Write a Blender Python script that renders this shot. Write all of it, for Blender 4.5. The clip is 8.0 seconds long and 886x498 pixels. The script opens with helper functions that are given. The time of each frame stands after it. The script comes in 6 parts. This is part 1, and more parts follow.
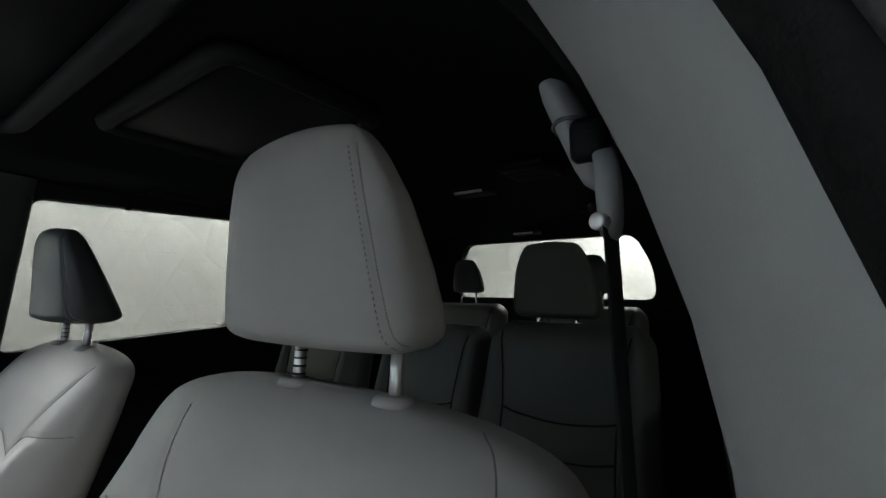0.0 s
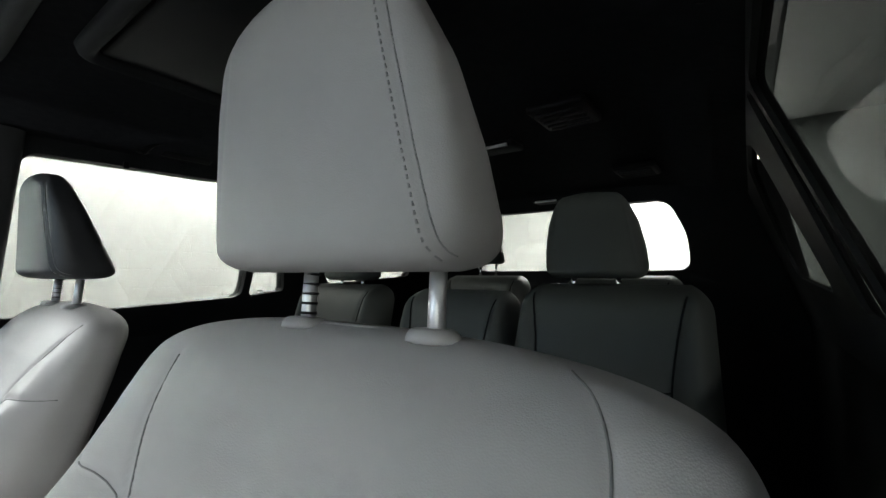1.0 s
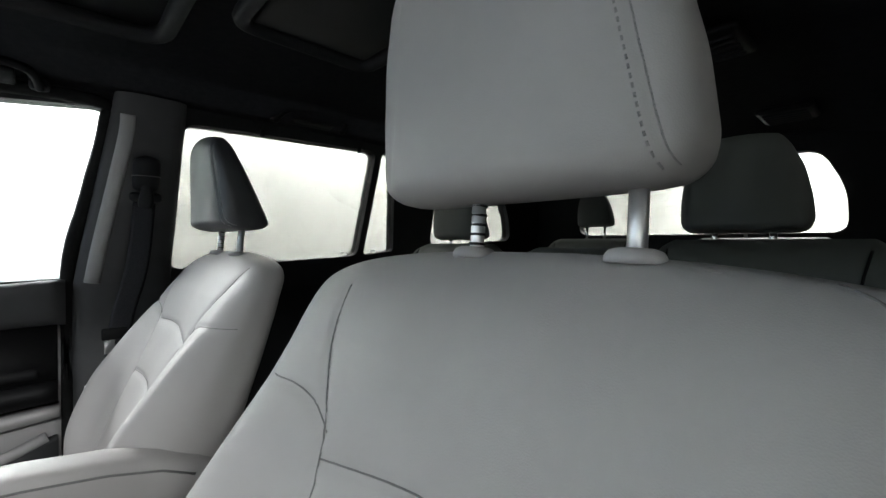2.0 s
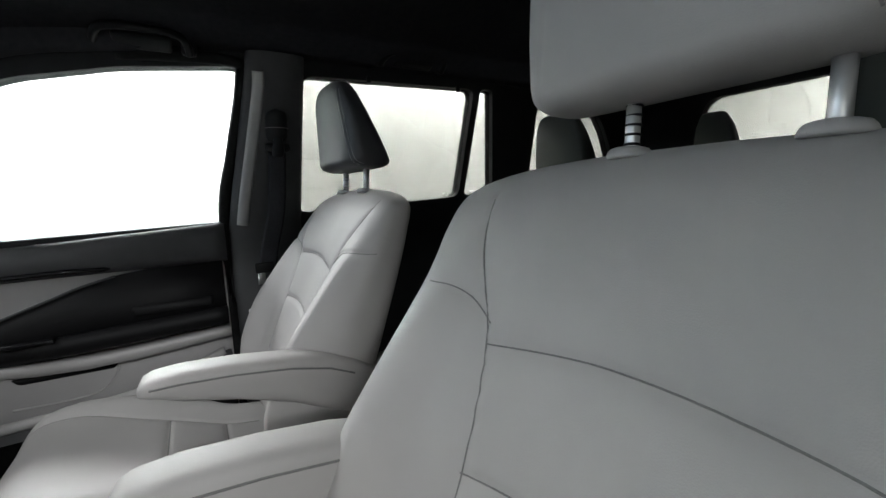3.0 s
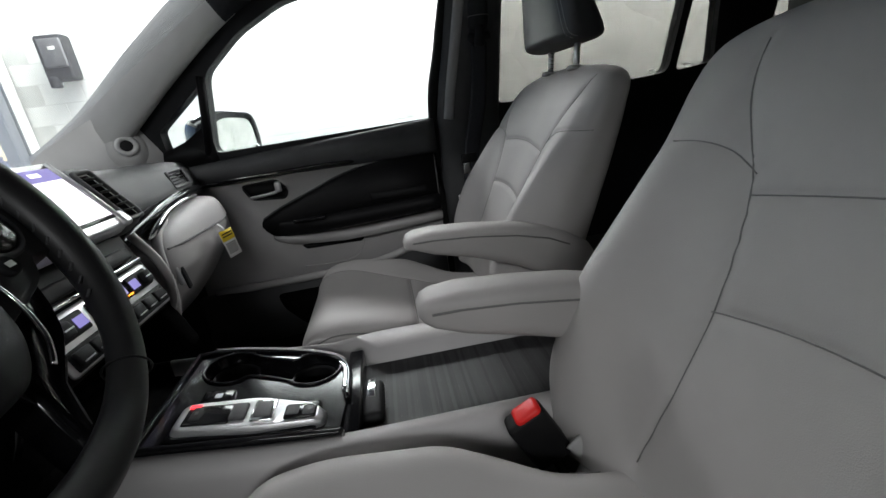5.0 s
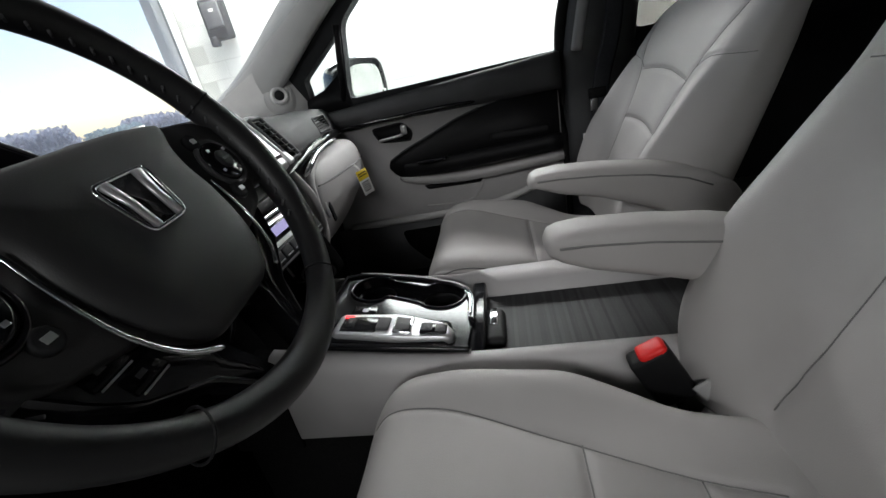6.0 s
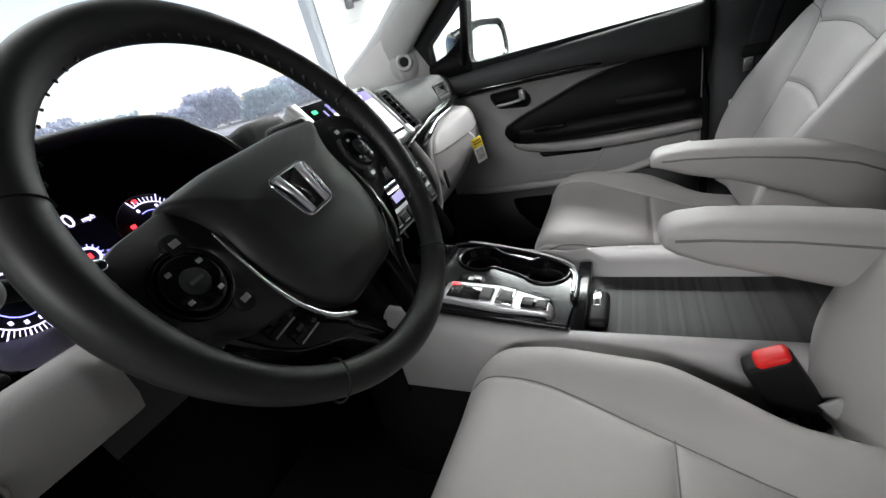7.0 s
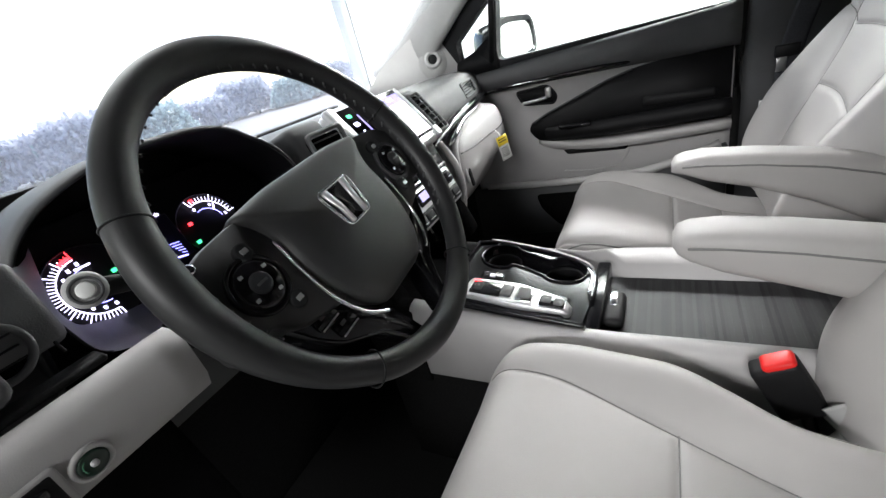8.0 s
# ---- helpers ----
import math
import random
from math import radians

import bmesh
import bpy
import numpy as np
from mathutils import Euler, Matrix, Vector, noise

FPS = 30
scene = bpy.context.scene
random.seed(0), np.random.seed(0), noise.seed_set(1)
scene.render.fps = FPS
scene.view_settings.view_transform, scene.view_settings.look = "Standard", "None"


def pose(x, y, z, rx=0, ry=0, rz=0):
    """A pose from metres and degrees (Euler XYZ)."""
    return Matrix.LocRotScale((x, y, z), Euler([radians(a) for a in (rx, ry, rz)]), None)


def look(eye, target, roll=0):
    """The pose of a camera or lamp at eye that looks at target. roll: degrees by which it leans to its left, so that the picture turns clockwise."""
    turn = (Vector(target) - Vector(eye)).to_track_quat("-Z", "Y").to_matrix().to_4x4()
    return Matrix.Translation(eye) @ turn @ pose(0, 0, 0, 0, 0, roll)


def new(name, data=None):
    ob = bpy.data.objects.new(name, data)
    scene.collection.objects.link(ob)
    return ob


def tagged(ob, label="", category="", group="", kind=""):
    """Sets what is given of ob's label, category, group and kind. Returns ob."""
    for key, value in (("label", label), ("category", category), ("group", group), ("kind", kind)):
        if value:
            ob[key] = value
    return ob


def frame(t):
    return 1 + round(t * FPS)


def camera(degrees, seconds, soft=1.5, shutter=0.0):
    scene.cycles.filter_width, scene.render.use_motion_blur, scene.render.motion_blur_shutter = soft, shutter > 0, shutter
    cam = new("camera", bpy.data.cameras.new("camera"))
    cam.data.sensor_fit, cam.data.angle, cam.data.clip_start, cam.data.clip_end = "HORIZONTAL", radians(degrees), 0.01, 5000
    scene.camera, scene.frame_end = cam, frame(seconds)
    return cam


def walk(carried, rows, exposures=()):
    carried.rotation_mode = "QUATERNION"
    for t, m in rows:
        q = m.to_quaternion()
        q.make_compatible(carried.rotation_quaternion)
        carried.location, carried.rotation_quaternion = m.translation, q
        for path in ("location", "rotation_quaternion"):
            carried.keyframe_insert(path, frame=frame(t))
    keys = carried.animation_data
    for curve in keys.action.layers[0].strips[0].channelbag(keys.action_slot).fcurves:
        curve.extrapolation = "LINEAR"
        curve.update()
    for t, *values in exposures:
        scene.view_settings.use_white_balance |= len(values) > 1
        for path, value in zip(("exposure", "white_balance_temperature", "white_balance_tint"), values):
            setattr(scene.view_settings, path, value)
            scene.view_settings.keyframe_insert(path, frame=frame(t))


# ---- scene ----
cam = camera(93.5, 8.0)
PATH = [
    (0, (0.774, -0.288, 1.407), (-0.348, 1.358, 1.593), 0.0),
    (0.5, (0.749, -0.238, 1.379), (-0.283, 1.468, 1.542), 0.3),
    (1, (0.688, -0.218, 1.347), (-0.479, 1.402, 1.462), -0.2),
    (1.5, (0.65, -0.233, 1.33), (-0.685, 1.256, 1.397), 0.3),
    (3, (0.614, -0.333, 1.275), (-1.089, 0.682, 1.015), -2.5),
    (3.5, (0.614, -0.367, 1.265), (-1.174, 0.453, 0.903), -4.1),
    (4, (0.618, -0.394, 1.258), (-1.227, 0.235, 0.807), -4.8),
    (4.5, (0.629, -0.413, 1.242), (-1.249, 0.014, 0.704), -6.1),
    (6, (0.672, -0.459, 1.244), (-1.132, -0.805, 0.453), -11.9),
    (6.5, (0.687, -0.457, 1.261), (-1.009, -1.12, 0.433), -14.3),
    (7, (0.687, -0.447, 1.276), (-0.911, -1.296, 0.423), -14.7),
    (7.5, (0.696, -0.436, 1.289), (-0.851, -1.338, 0.399), -15.3),
    (8, (0.713, -0.43, 1.307), (-0.818, -1.378, 0.437), -15.0),
]
walk(cam, [(t, look(eye, target, roll)) for t, eye, target, roll in PATH],
     [(0, 0.98, 6500, 10), (0.5, 1.45, 6500, 10), (1, 1.95, 6500, 10), (1.5, 1.92, 6500, 11), (3, 1.5, 6500, 12), (3.5, 1.2, 6500, 12), (4.5, 0.7, 6500, 13), (6, 0.78, 6600, 14), (6.5, 1.06, 6600, 14), (7, 1.3, 6600, 14), (7.5, 1.6, 6600, 14), (8, 2.0, 6600, 14)])

# ---- world and light ----
XC = 0.036                      # the car's middle plane
world = bpy.data.worlds.new("world")
scene.world = world
world.use_nodes = True
sky = world.node_tree.nodes.new("ShaderNodeTexSky")
sky.sky_type, sky.sun_disc = "NISHITA", False
sky.dust_density, sky.ozone_density = 0.8, 1.0
sky.sun_elevation, sky.sun_rotation = radians(55), radians(239)
world.node_tree.links.new(sky.outputs["Color"], world.node_tree.nodes["Background"].inputs["Color"])
world.node_tree.nodes["Background"].inputs["Strength"].default_value = 0.11
sun_data = bpy.data.lights.new("sun", "SUN")
sun_data.energy, sun_data.angle, sun_data.color = 2.2, radians(50), (1.0, 0.97, 0.93)
new("sun", sun_data).matrix_world = look((-5, -3, 8.5), (0, 0, 0))


# area light without a fixture, added as fill
def fill_lamp(x, y, watts, w, d):
    data = bpy.data.lights.new("unseen_fill_light", "AREA")
    data.shape, data.size, data.size_y, data.energy = "RECTANGLE", w, d, watts
    data.color = (0.96, 1.0, 1.0)
    ob = new("unseen_fill_light", data)
    ob.matrix_world = pose(x, y, 3.36)


# assumed fill lights, placed to brighten the walls and the cabin
for lx, ly, power in ((-3.98, -2.0, 145), (-3.98, 0.6, 145), (-3.98, 3.2, 165), (-0.4, -3.2, 30), (-0.2, 5.6, 560), (5.2, -0.6, 150)):
    fill_lamp(lx, ly, power, 0.9, 2.6)


# ---- materials ----
def mat(name, base, rough=0.5, metal=0.0, var=0.06, scale=40.0, bump=0.0, bscale=400.0, fine=None, coat=0.0, spec=0.5):
    m = bpy.data.materials.new(name)
    m.use_nodes = True
    nt = m.node_tree
    b = nt.nodes["Principled BSDF"]
    b.inputs["Roughness"].default_value = rough
    b.inputs["Metallic"].default_value = metal
    b.inputs["Specular IOR Level"].default_value = spec
    b.inputs["Coat Weight"].default_value = coat
    co = nt.nodes.new("ShaderNodeTexCoord")
    n = nt.nodes.new("ShaderNodeTexNoise")
    n.inputs["Scale"].default_value, n.inputs["Detail"].default_value = scale, 6
    nt.links.new(co.outputs["Object"], n.inputs["Vector"])
    ramp = nt.nodes.new("ShaderNodeValToRGB")
    lo, hi = [max(0, c * (1 - var)) for c in base], [min(1, c * (1 + var)) for c in base]
    ramp.color_ramp.elements[0].position, ramp.color_ramp.elements[1].position = 0.3, 0.7
    ramp.color_ramp.elements[0].color, ramp.color_ramp.elements[1].color = (*lo, 1), (*hi, 1)
    nt.links.new(n.outputs["Fac"], ramp.inputs["Fac"])
    nt.links.new(ramp.outputs["Color"], b.inputs["Base Color"])
    rr = nt.nodes.new("ShaderNodeMapRange")
    rr.inputs["To Min"].default_value, rr.inputs["To Max"].default_value = max(0.02, rough * 0.85), min(1, rough * 1.15)
    n2 = nt.nodes.new("ShaderNodeTexNoise")
    n2.inputs["Scale"].default_value = scale * 0.3
    nt.links.new(co.outputs["Object"], n2.inputs["Vector"])
    nt.links.new(n2.outputs["Fac"], rr.inputs["Value"])
    nt.links.new(rr.outputs["Result"], b.inputs["Roughness"])
    if bump:
        t = nt.nodes.new("ShaderNodeTexVoronoi" if fine == "leather" else "ShaderNodeTexNoise")
        t.inputs["Scale"].default_value = bscale
        nt.links.new(co.outputs["Object"], t.inputs["Vector"])
        bp = nt.nodes.new("ShaderNodeBump")
        bp.inputs["Strength"].default_value, bp.inputs["Distance"].default_value = bump, 0.001
        nt.links.new(t.outputs[0], bp.inputs["Height"])
        nt.links.new(bp.outputs["Normal"], b.inputs["Normal"])
    return m


def emit(name, col, strength):
    m = bpy.data.materials.new(name)
    m.use_nodes = True
    b = m.node_tree.nodes["Principled BSDF"]
    b.inputs["Base Color"].default_value = (0.02, 0.02, 0.02, 1)
    b.inputs["Emission Color"].default_value = (*col, 1)
    b.inputs["Emission Strength"].default_value = strength
    return m


def pane_mat(name, tint, gloss=0.06, dust=0.0):
    m = bpy.data.materials.new(name)
    m.use_nodes = True
    nt = m.node_tree
    nt.nodes.remove(nt.nodes["Principled BSDF"])
    tr = nt.nodes.new("ShaderNodeBsdfTransparent")
    tr.inputs["Color"].default_value = (*tint, 1)
    gl = nt.nodes.new("ShaderNodeBsdfGlossy")
    gl.inputs["Roughness"].default_value = 0.02
    mix = nt.nodes.new("ShaderNodeMixShader")
    mix.inputs["Fac"].default_value = gloss
    nt.links.new(tr.outputs[0], mix.inputs[1])
    nt.links.new(gl.outputs[0], mix.inputs[2])
    last = mix
    if dust:
        # a thin film of dust lit softly from behind; doubles as glare haze
        film = nt.nodes.new("ShaderNodeBsdfTranslucent")
        film.inputs["Color"].default_value = (0.9, 0.9, 0.95, 1)
        n, amount = nt.nodes.new("ShaderNodeTexNoise"), nt.nodes.new("ShaderNodeMapRange")
        n.inputs["Scale"].default_value, n.inputs["Detail"].default_value = 3.0, 8
        amount.inputs["To Min"].default_value, amount.inputs["To Max"].default_value = dust * 0.6, dust * 1.5
        last = nt.nodes.new("ShaderNodeMixShader")
        nt.links.new(n.outputs["Fac"], amount.inputs["Value"])
        nt.links.new(amount.outputs["Result"], last.inputs["Fac"])
        nt.links.new(mix.outputs[0], last.inputs[1])
        nt.links.new(film.outputs[0], last.inputs[2])
    nt.links.new(last.outputs[0], nt.nodes["Material Output"].inputs["Surface"])
    return m


def leaf_mat(name, base):
    """Thin leaves that pass some of the light."""
    m = bpy.data.materials.new(name)
    m.use_nodes = True
    nt = m.node_tree
    nt.nodes.remove(nt.nodes["Principled BSDF"])
    n = nt.nodes.new("ShaderNodeNewGeometry")
    ramp = nt.nodes.new("ShaderNodeValToRGB")
    ramp.color_ramp.elements[0].color = (*[c * 0.8 for c in base], 1)
    ramp.color_ramp.elements[1].color = (*[min(1, c * 1.2) for c in base], 1)
    nt.links.new(n.outputs["Random Per Island"], ramp.inputs["Fac"])
    d, t, mix = nt.nodes.new("ShaderNodeBsdfDiffuse"), nt.nodes.new("ShaderNodeBsdfTranslucent"), nt.nodes.new("ShaderNodeMixShader")
    nt.links.new(ramp.outputs["Color"], d.inputs["Color"])
    nt.links.new(ramp.outputs["Color"], t.inputs["Color"])
    nt.links.new(d.outputs[0], mix.inputs[1])
    nt.links.new(t.outputs[0], mix.inputs[2])
    nt.links.new(mix.outputs[0], nt.nodes["Material Output"].inputs["Surface"])
    return m


LEATHER = mat("grey_leather", (0.336, 0.324, 0.315), 0.55, spec=0.35, var=0.035, scale=9, bump=0.12, bscale=900, fine="leather")
# the same grey leather with the rear cabin's dimness put into its colour
LEATHER_REAR_SHADED = mat("grey_leather_rear_shaded", (0.086, 0.093, 0.086), 0.55, spec=0.3, var=0.04, scale=9, bump=0.12, bscale=800, fine="leather")
STITCH = mat("grey_stitch_thread", (0.25, 0.245, 0.243), 0.8, var=0.1, scale=300)
# headrest leather darkened: shade on the passenger headrest put into colour
LEATHER_SHADED = mat("grey_leather_shaded", (0.042, 0.043, 0.046), 0.5, var=0.05, scale=9, bump=0.1, bscale=800, fine="leather")
PALE = mat("pale_grey_plastic", (0.62, 0.62, 0.61), 0.5, var=0.03, scale=20)
SEAM = mat("seam_thread", (0.15, 0.148, 0.145), 0.8, var=0.1, scale=300)
SOFT = mat("grey_soft_trim", (0.36, 0.35, 0.345), 0.6, var=0.04, scale=12, bump=0.15, bscale=1200)
PILLAR = mat("grey_pillar_trim", (0.34, 0.34, 0.335), 0.65, var=0.04, scale=14, bump=0.1, bscale=1500)
APILLAR = mat("pale_grey_pillar_trim", (0.50, 0.50, 0.49), 0.65, var=0.04, scale=14, bump=0.1, bscale=1500)
BLACK = mat("black_soft_plastic", (0.006, 0.006, 0.0065), 0.55, var=0.12, scale=18, bump=0.2, bscale=900, spec=0.18)
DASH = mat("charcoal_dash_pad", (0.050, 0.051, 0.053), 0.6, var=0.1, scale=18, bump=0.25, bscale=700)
DARK = mat("dark_trim", (0.016, 0.0168, 0.018), 0.6, var=0.1, scale=16, bump=0.2, bscale=800, spec=0.18)
def streak_mat(name, dark, light):
    """Fine grained slats, each with its own shade."""
    m = mat(name, dark, 0.5, var=0.3, scale=60, bump=0.2, bscale=500, spec=0.2)
    nt = m.node_tree
    info, ramp = nt.nodes.new("ShaderNodeObjectInfo"), nt.nodes.new("ShaderNodeValToRGB")
    ramp.color_ramp.elements[0].color, ramp.color_ramp.elements[1].color = (*dark, 1), (*light, 1)
    nt.links.new(info.outputs["Random"], ramp.inputs["Fac"])
    nt.links.new(ramp.outputs["Color"], nt.nodes["Principled BSDF"].inputs["Base Color"])
    return m


STREAK = streak_mat("dark_wood_grain_slat", (0.010, 0.010, 0.0105), (0.030, 0.030, 0.031))
# near-black without sheen: the shade of deep hollows put into colour
VOID = mat("black_cavity_shade", (0.003, 0.003, 0.003), 0.9, spec=0.0)
LINER = mat("charcoal_headliner", (0.034, 0.0350, 0.038), 0.9, var=0.12, scale=60, bump=0.4, bscale=1500, spec=0.03)
GLOSS = mat("piano_black", (0.006, 0.006, 0.007), 0.12, var=0.1, scale=8, coat=0.05, spec=0.27)
RIMSKIN = mat("black_rim_leather", (0.015, 0.015, 0.0155), 0.46, spec=0.34, var=0.06, scale=25, bump=0.02, bscale=900, fine="leather")
CHROME = mat("chrome", (0.82, 0.83, 0.84), 0.12, 1.0, var=0.03, scale=20)
SATIN = mat("satin_silver", (0.62, 0.62, 0.63), 0.36, 0.75, var=0.04, scale=30)
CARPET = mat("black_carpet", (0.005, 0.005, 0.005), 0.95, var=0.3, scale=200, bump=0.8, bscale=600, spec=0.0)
WEBBING = mat("black_webbing", (0.035, 0.036, 0.040), 0.7, var=0.15, scale=300, bump=0.5, bscale=700, spec=0.08)
REDPLASTIC = mat("red_plastic", (0.62, 0.012, 0.010), 0.4, spec=0.3, var=0.05, scale=30)
WHITE = mat("white_label", (0.8, 0.8, 0.78), 0.6, var=0.03, scale=50)
YELLOW = mat("yellow_label", (0.85, 0.62, 0.02), 0.55, var=0.04, scale=50)
RUBBER = mat("black_rubber", (0.012, 0.012, 0.012), 0.7, var=0.15, scale=40, spec=0.12)
PAINT = mat("dark_car_paint", (0.012, 0.014, 0.018), 0.2, 0.3, var=0.1, scale=15, coat=0.8)
# wall colour darkened to stand for the weak light on the far side
WALL_SHADED = mat("grey_green_wall_darkened", (0.034, 0.040, 0.036), 0.75, var=0.06, scale=3, bump=0.3, bscale=60)
WALLPAINT = mat("white_wall_paint", (0.80, 0.81, 0.78), 0.7, var=0.012, scale=3, bump=0.3, bscale=60)
CEILPAINT = mat("grey_ceiling_paint", (0.12, 0.127, 0.122), 0.8, var=0.05, scale=2, bump=0.2, bscale=40)
CONCRETE = mat("dark_grey_concrete", (0.11, 0.11, 0.108), 0.6, var=0.15, scale=4, bump=0.2, bscale=80)
MIRROR = mat("mirror_glass", (0.92, 0.93, 0.93), 0.02, 1.0, var=0.0)
CLEAR = pane_mat("clear_glass", (0.86, 0.89, 0.88))
# windscreen dust, strengthened to veil the view as glare would
DUSTY = pane_mat("dusty_hazed_windscreen_glass", (0.86, 0.89, 0.88), 0.06, 0.09)
JOINT = mat("pale_mortar", (0.60, 0.605, 0.58), 0.85, var=0.08, scale=6)
TINTED = pane_mat("privacy_glass", (0.37, 0.367, 0.354), 0.05)


# ---- builders ----
from mathutils.bvhtree import BVHTree


def part(name, bm, material, parent=None, label="", smooth=True):
    me = bpy.data.meshes.new(name)
    bmesh.ops.recalc_face_normals(bm, faces=bm.faces)
    for f in bm.faces:
        f.smooth = smooth
    bm.to_mesh(me)
    bm.free()
    me.materials.append(material)
    ob = new(name, me)
    if parent:
        ob.parent = parent
    if label:
        ob["label"] = label
    return ob


def thing(name, label, category, group="", kind=""):
    return tagged(new(name), label, category, group, kind)


def sharp(ob, angle=35):
    """Shade smooth with hard edges above the angle."""
    for e in ob.data.edges:
        e.use_edge_sharp = False
    bm = bmesh.new()
    bm.from_mesh(ob.data)
    for e in bm.edges:
        if len(e.link_faces) == 2 and e.calc_face_angle(0) > radians(angle):
            e.smooth = False
    bm.to_mesh(ob.data)
    bm.free()
    return ob


def loft(rings, cap=True, closed=True):
    bm = bmesh.new()
    rows = [[bm.verts.new(p) for p in r] for r in rings]
    n = len(rows[0])
    for a, b in zip(rows, rows[1:]):
        for i in range(n if closed else n - 1):
            j = (i + 1) % n
            bm.faces.new((a[i], a[j], b[j], b[i]))
    if cap and closed:
        bm.faces.new(rows[0])
        bm.faces.new(rows[-1][::-1])
    return bm


def box(bm, c, size, bev=0.004, seg=2, m=None):
    """Adds a bevelled box to bm; m turns it about its own middle."""
    made = bmesh.ops.create_cube(bm, size=1.0)["verts"]
    bmesh.ops.scale(bm, vec=size, verts=made)
    if bev:
        es = list({e for v in made for e in v.link_edges})
        made = list({v for f in bmesh.ops.bevel(bm, geom=es, offset=min(bev, min(size) * 0.45), segments=seg, affect="EDGES", profile=0.5)["faces"] for v in f.verts} | {v for v in made if v.is_valid})
    bmesh.ops.transform(bm, matrix=Matrix.Translation(c) @ (m or Matrix()), verts=made)
    return bm


def boxed(c, size, bev=0.004, seg=2, m=None):
    return box(bmesh.new(), c, size, bev, seg, m)


def tube(bm, pts, r, n=10, closed=False, flat=1.0, up=(0, 0, 1)):
    """A round or flattened bar along a line of points; r may be a list."""
    pts = [Vector(p) for p in pts]
    k = len(pts)
    rows = []
    for i, p in enumerate(pts):
        a, b = (pts[i - 1], pts[(i + 1) % k]) if closed else (pts[max(0, i - 1)], pts[min(k - 1, i + 1)])
        t = (b - a).normalized()
        s = t.cross(Vector(up))
        s = (t.cross(Vector((1, 0.2, 0.1))) if s.length < 1e-3 else s).normalized()
        w = s.cross(t)
        q = r[i] if isinstance(r, (list, tuple)) else r
        rows.append([bm.verts.new(p + s * q * math.cos(6.28318 * j / n) + w * q * flat * math.sin(6.28318 * j / n)) for j in range(n)])
    for a, b in list(zip(rows, rows[1:])) + ([(rows[-1], rows[0])] if closed else []):
        for i in range(n):
            bm.faces.new((a[i], a[(i + 1) % n], b[(i + 1) % n], b[i]))
    if not closed:
        bm.faces.new(rows[0])
        bm.faces.new(rows[-1][::-1])
    return bm


def tubed(pts, r, n=10, closed=False, flat=1.0, up=(0, 0, 1)):
    return tube(bmesh.new(), pts, r, n, closed, flat, up)


def disc(bm, c, axis, r, depth, bev=0.0, n=32, r2=None):
    """A cylinder about an axis, its middle at c."""
    made = bmesh.ops.create_cone(bm, cap_ends=True, segments=n, radius1=r, radius2=r if r2 is None else r2, depth=depth)["verts"]
    if bev:
        es = [e for e in {e for v in made for e in v.link_edges} if len(e.link_faces) == 2 and e.calc_face_angle(0) > 1]
        made = list({v for f in bmesh.ops.bevel(bm, geom=es, offset=bev, segments=2, affect="EDGES", profile=0.5)["faces"] for v in f.verts} | {v for v in made if v.is_valid})
    bmesh.ops.transform(bm, matrix=Matrix.Translation(c) @ Vector(axis).to_track_quat("Z", "Y").to_matrix().to_4x4(), verts=made)
    return bm


def disced(c, axis, r, depth, bev=0.0, n=32, r2=None):
    return disc(bmesh.new(), c, axis, r, depth, bev, n, r2)


def ring(c, axis, r, thick, n=40, k=10):
    q = Vector(axis).to_track_quat("Z", "Y").to_matrix()
    return tubed([Vector(c) + q @ Vector((r * math.cos(6.28318 * i / n), r * math.sin(6.28318 * i / n), 0)) for i in range(n)], thick, k, True, up=axis)


def rounded(poly, r, n=5):
    """Rounds the corners of an outline."""
    out, k = [], len(poly)
    for i in range(k):
        p, a, b = Vector(poly[i]), Vector(poly[i - 1]), Vector(poly[(i + 1) % k])
        d = min(r, (a - p).length * 0.45, (b - p).length * 0.45)
        s, e = p + (a - p).normalized() * d, p + (b - p).normalized() * d
        for j in range(n + 1):
            t = j / n
            out.append(tuple(s * (1 - t) ** 2 + p * 2 * t * (1 - t) + e * t * t))
    return out


def sheet(outer, holes, front, back):
    """A panel with holes: outlines in the plane, mapped to its front and back by two functions of (a, b)."""
    bm = bmesh.new()
    edges = []
    for loop in (outer, *holes):
        vs = [bm.verts.new((a, b, 0)) for a, b in loop]
        edges += [bm.edges.new((vs[i - 1], vs[i])) for i in range(len(vs))]
    bmesh.ops.triangle_fill(bm, edges=edges, use_beauty=True, use_dissolve=False)
    flat = [[tuple(v.co[:2]) for v in f.verts] for f in bm.faces]
    bm.free()
    out = bmesh.new()
    cache = {}

    def vert(p, side):
        key = (round(p[0], 5), round(p[1], 5), side)
        if key not in cache:
            cache[key] = out.verts.new((front, back)[side](*p))
        return cache[key]
    for f in flat:
        out.faces.new([vert(p, 0) for p in f])
        out.faces.new([vert(p, 1) for p in f][::-1])
    for loop in (outer, *holes):
        for i in range(len(loop)):
            a, b = loop[i - 1], loop[i]
            out.faces.new((vert(a, 0), vert(b, 0), vert(b, 1), vert(a, 1)))
    return out


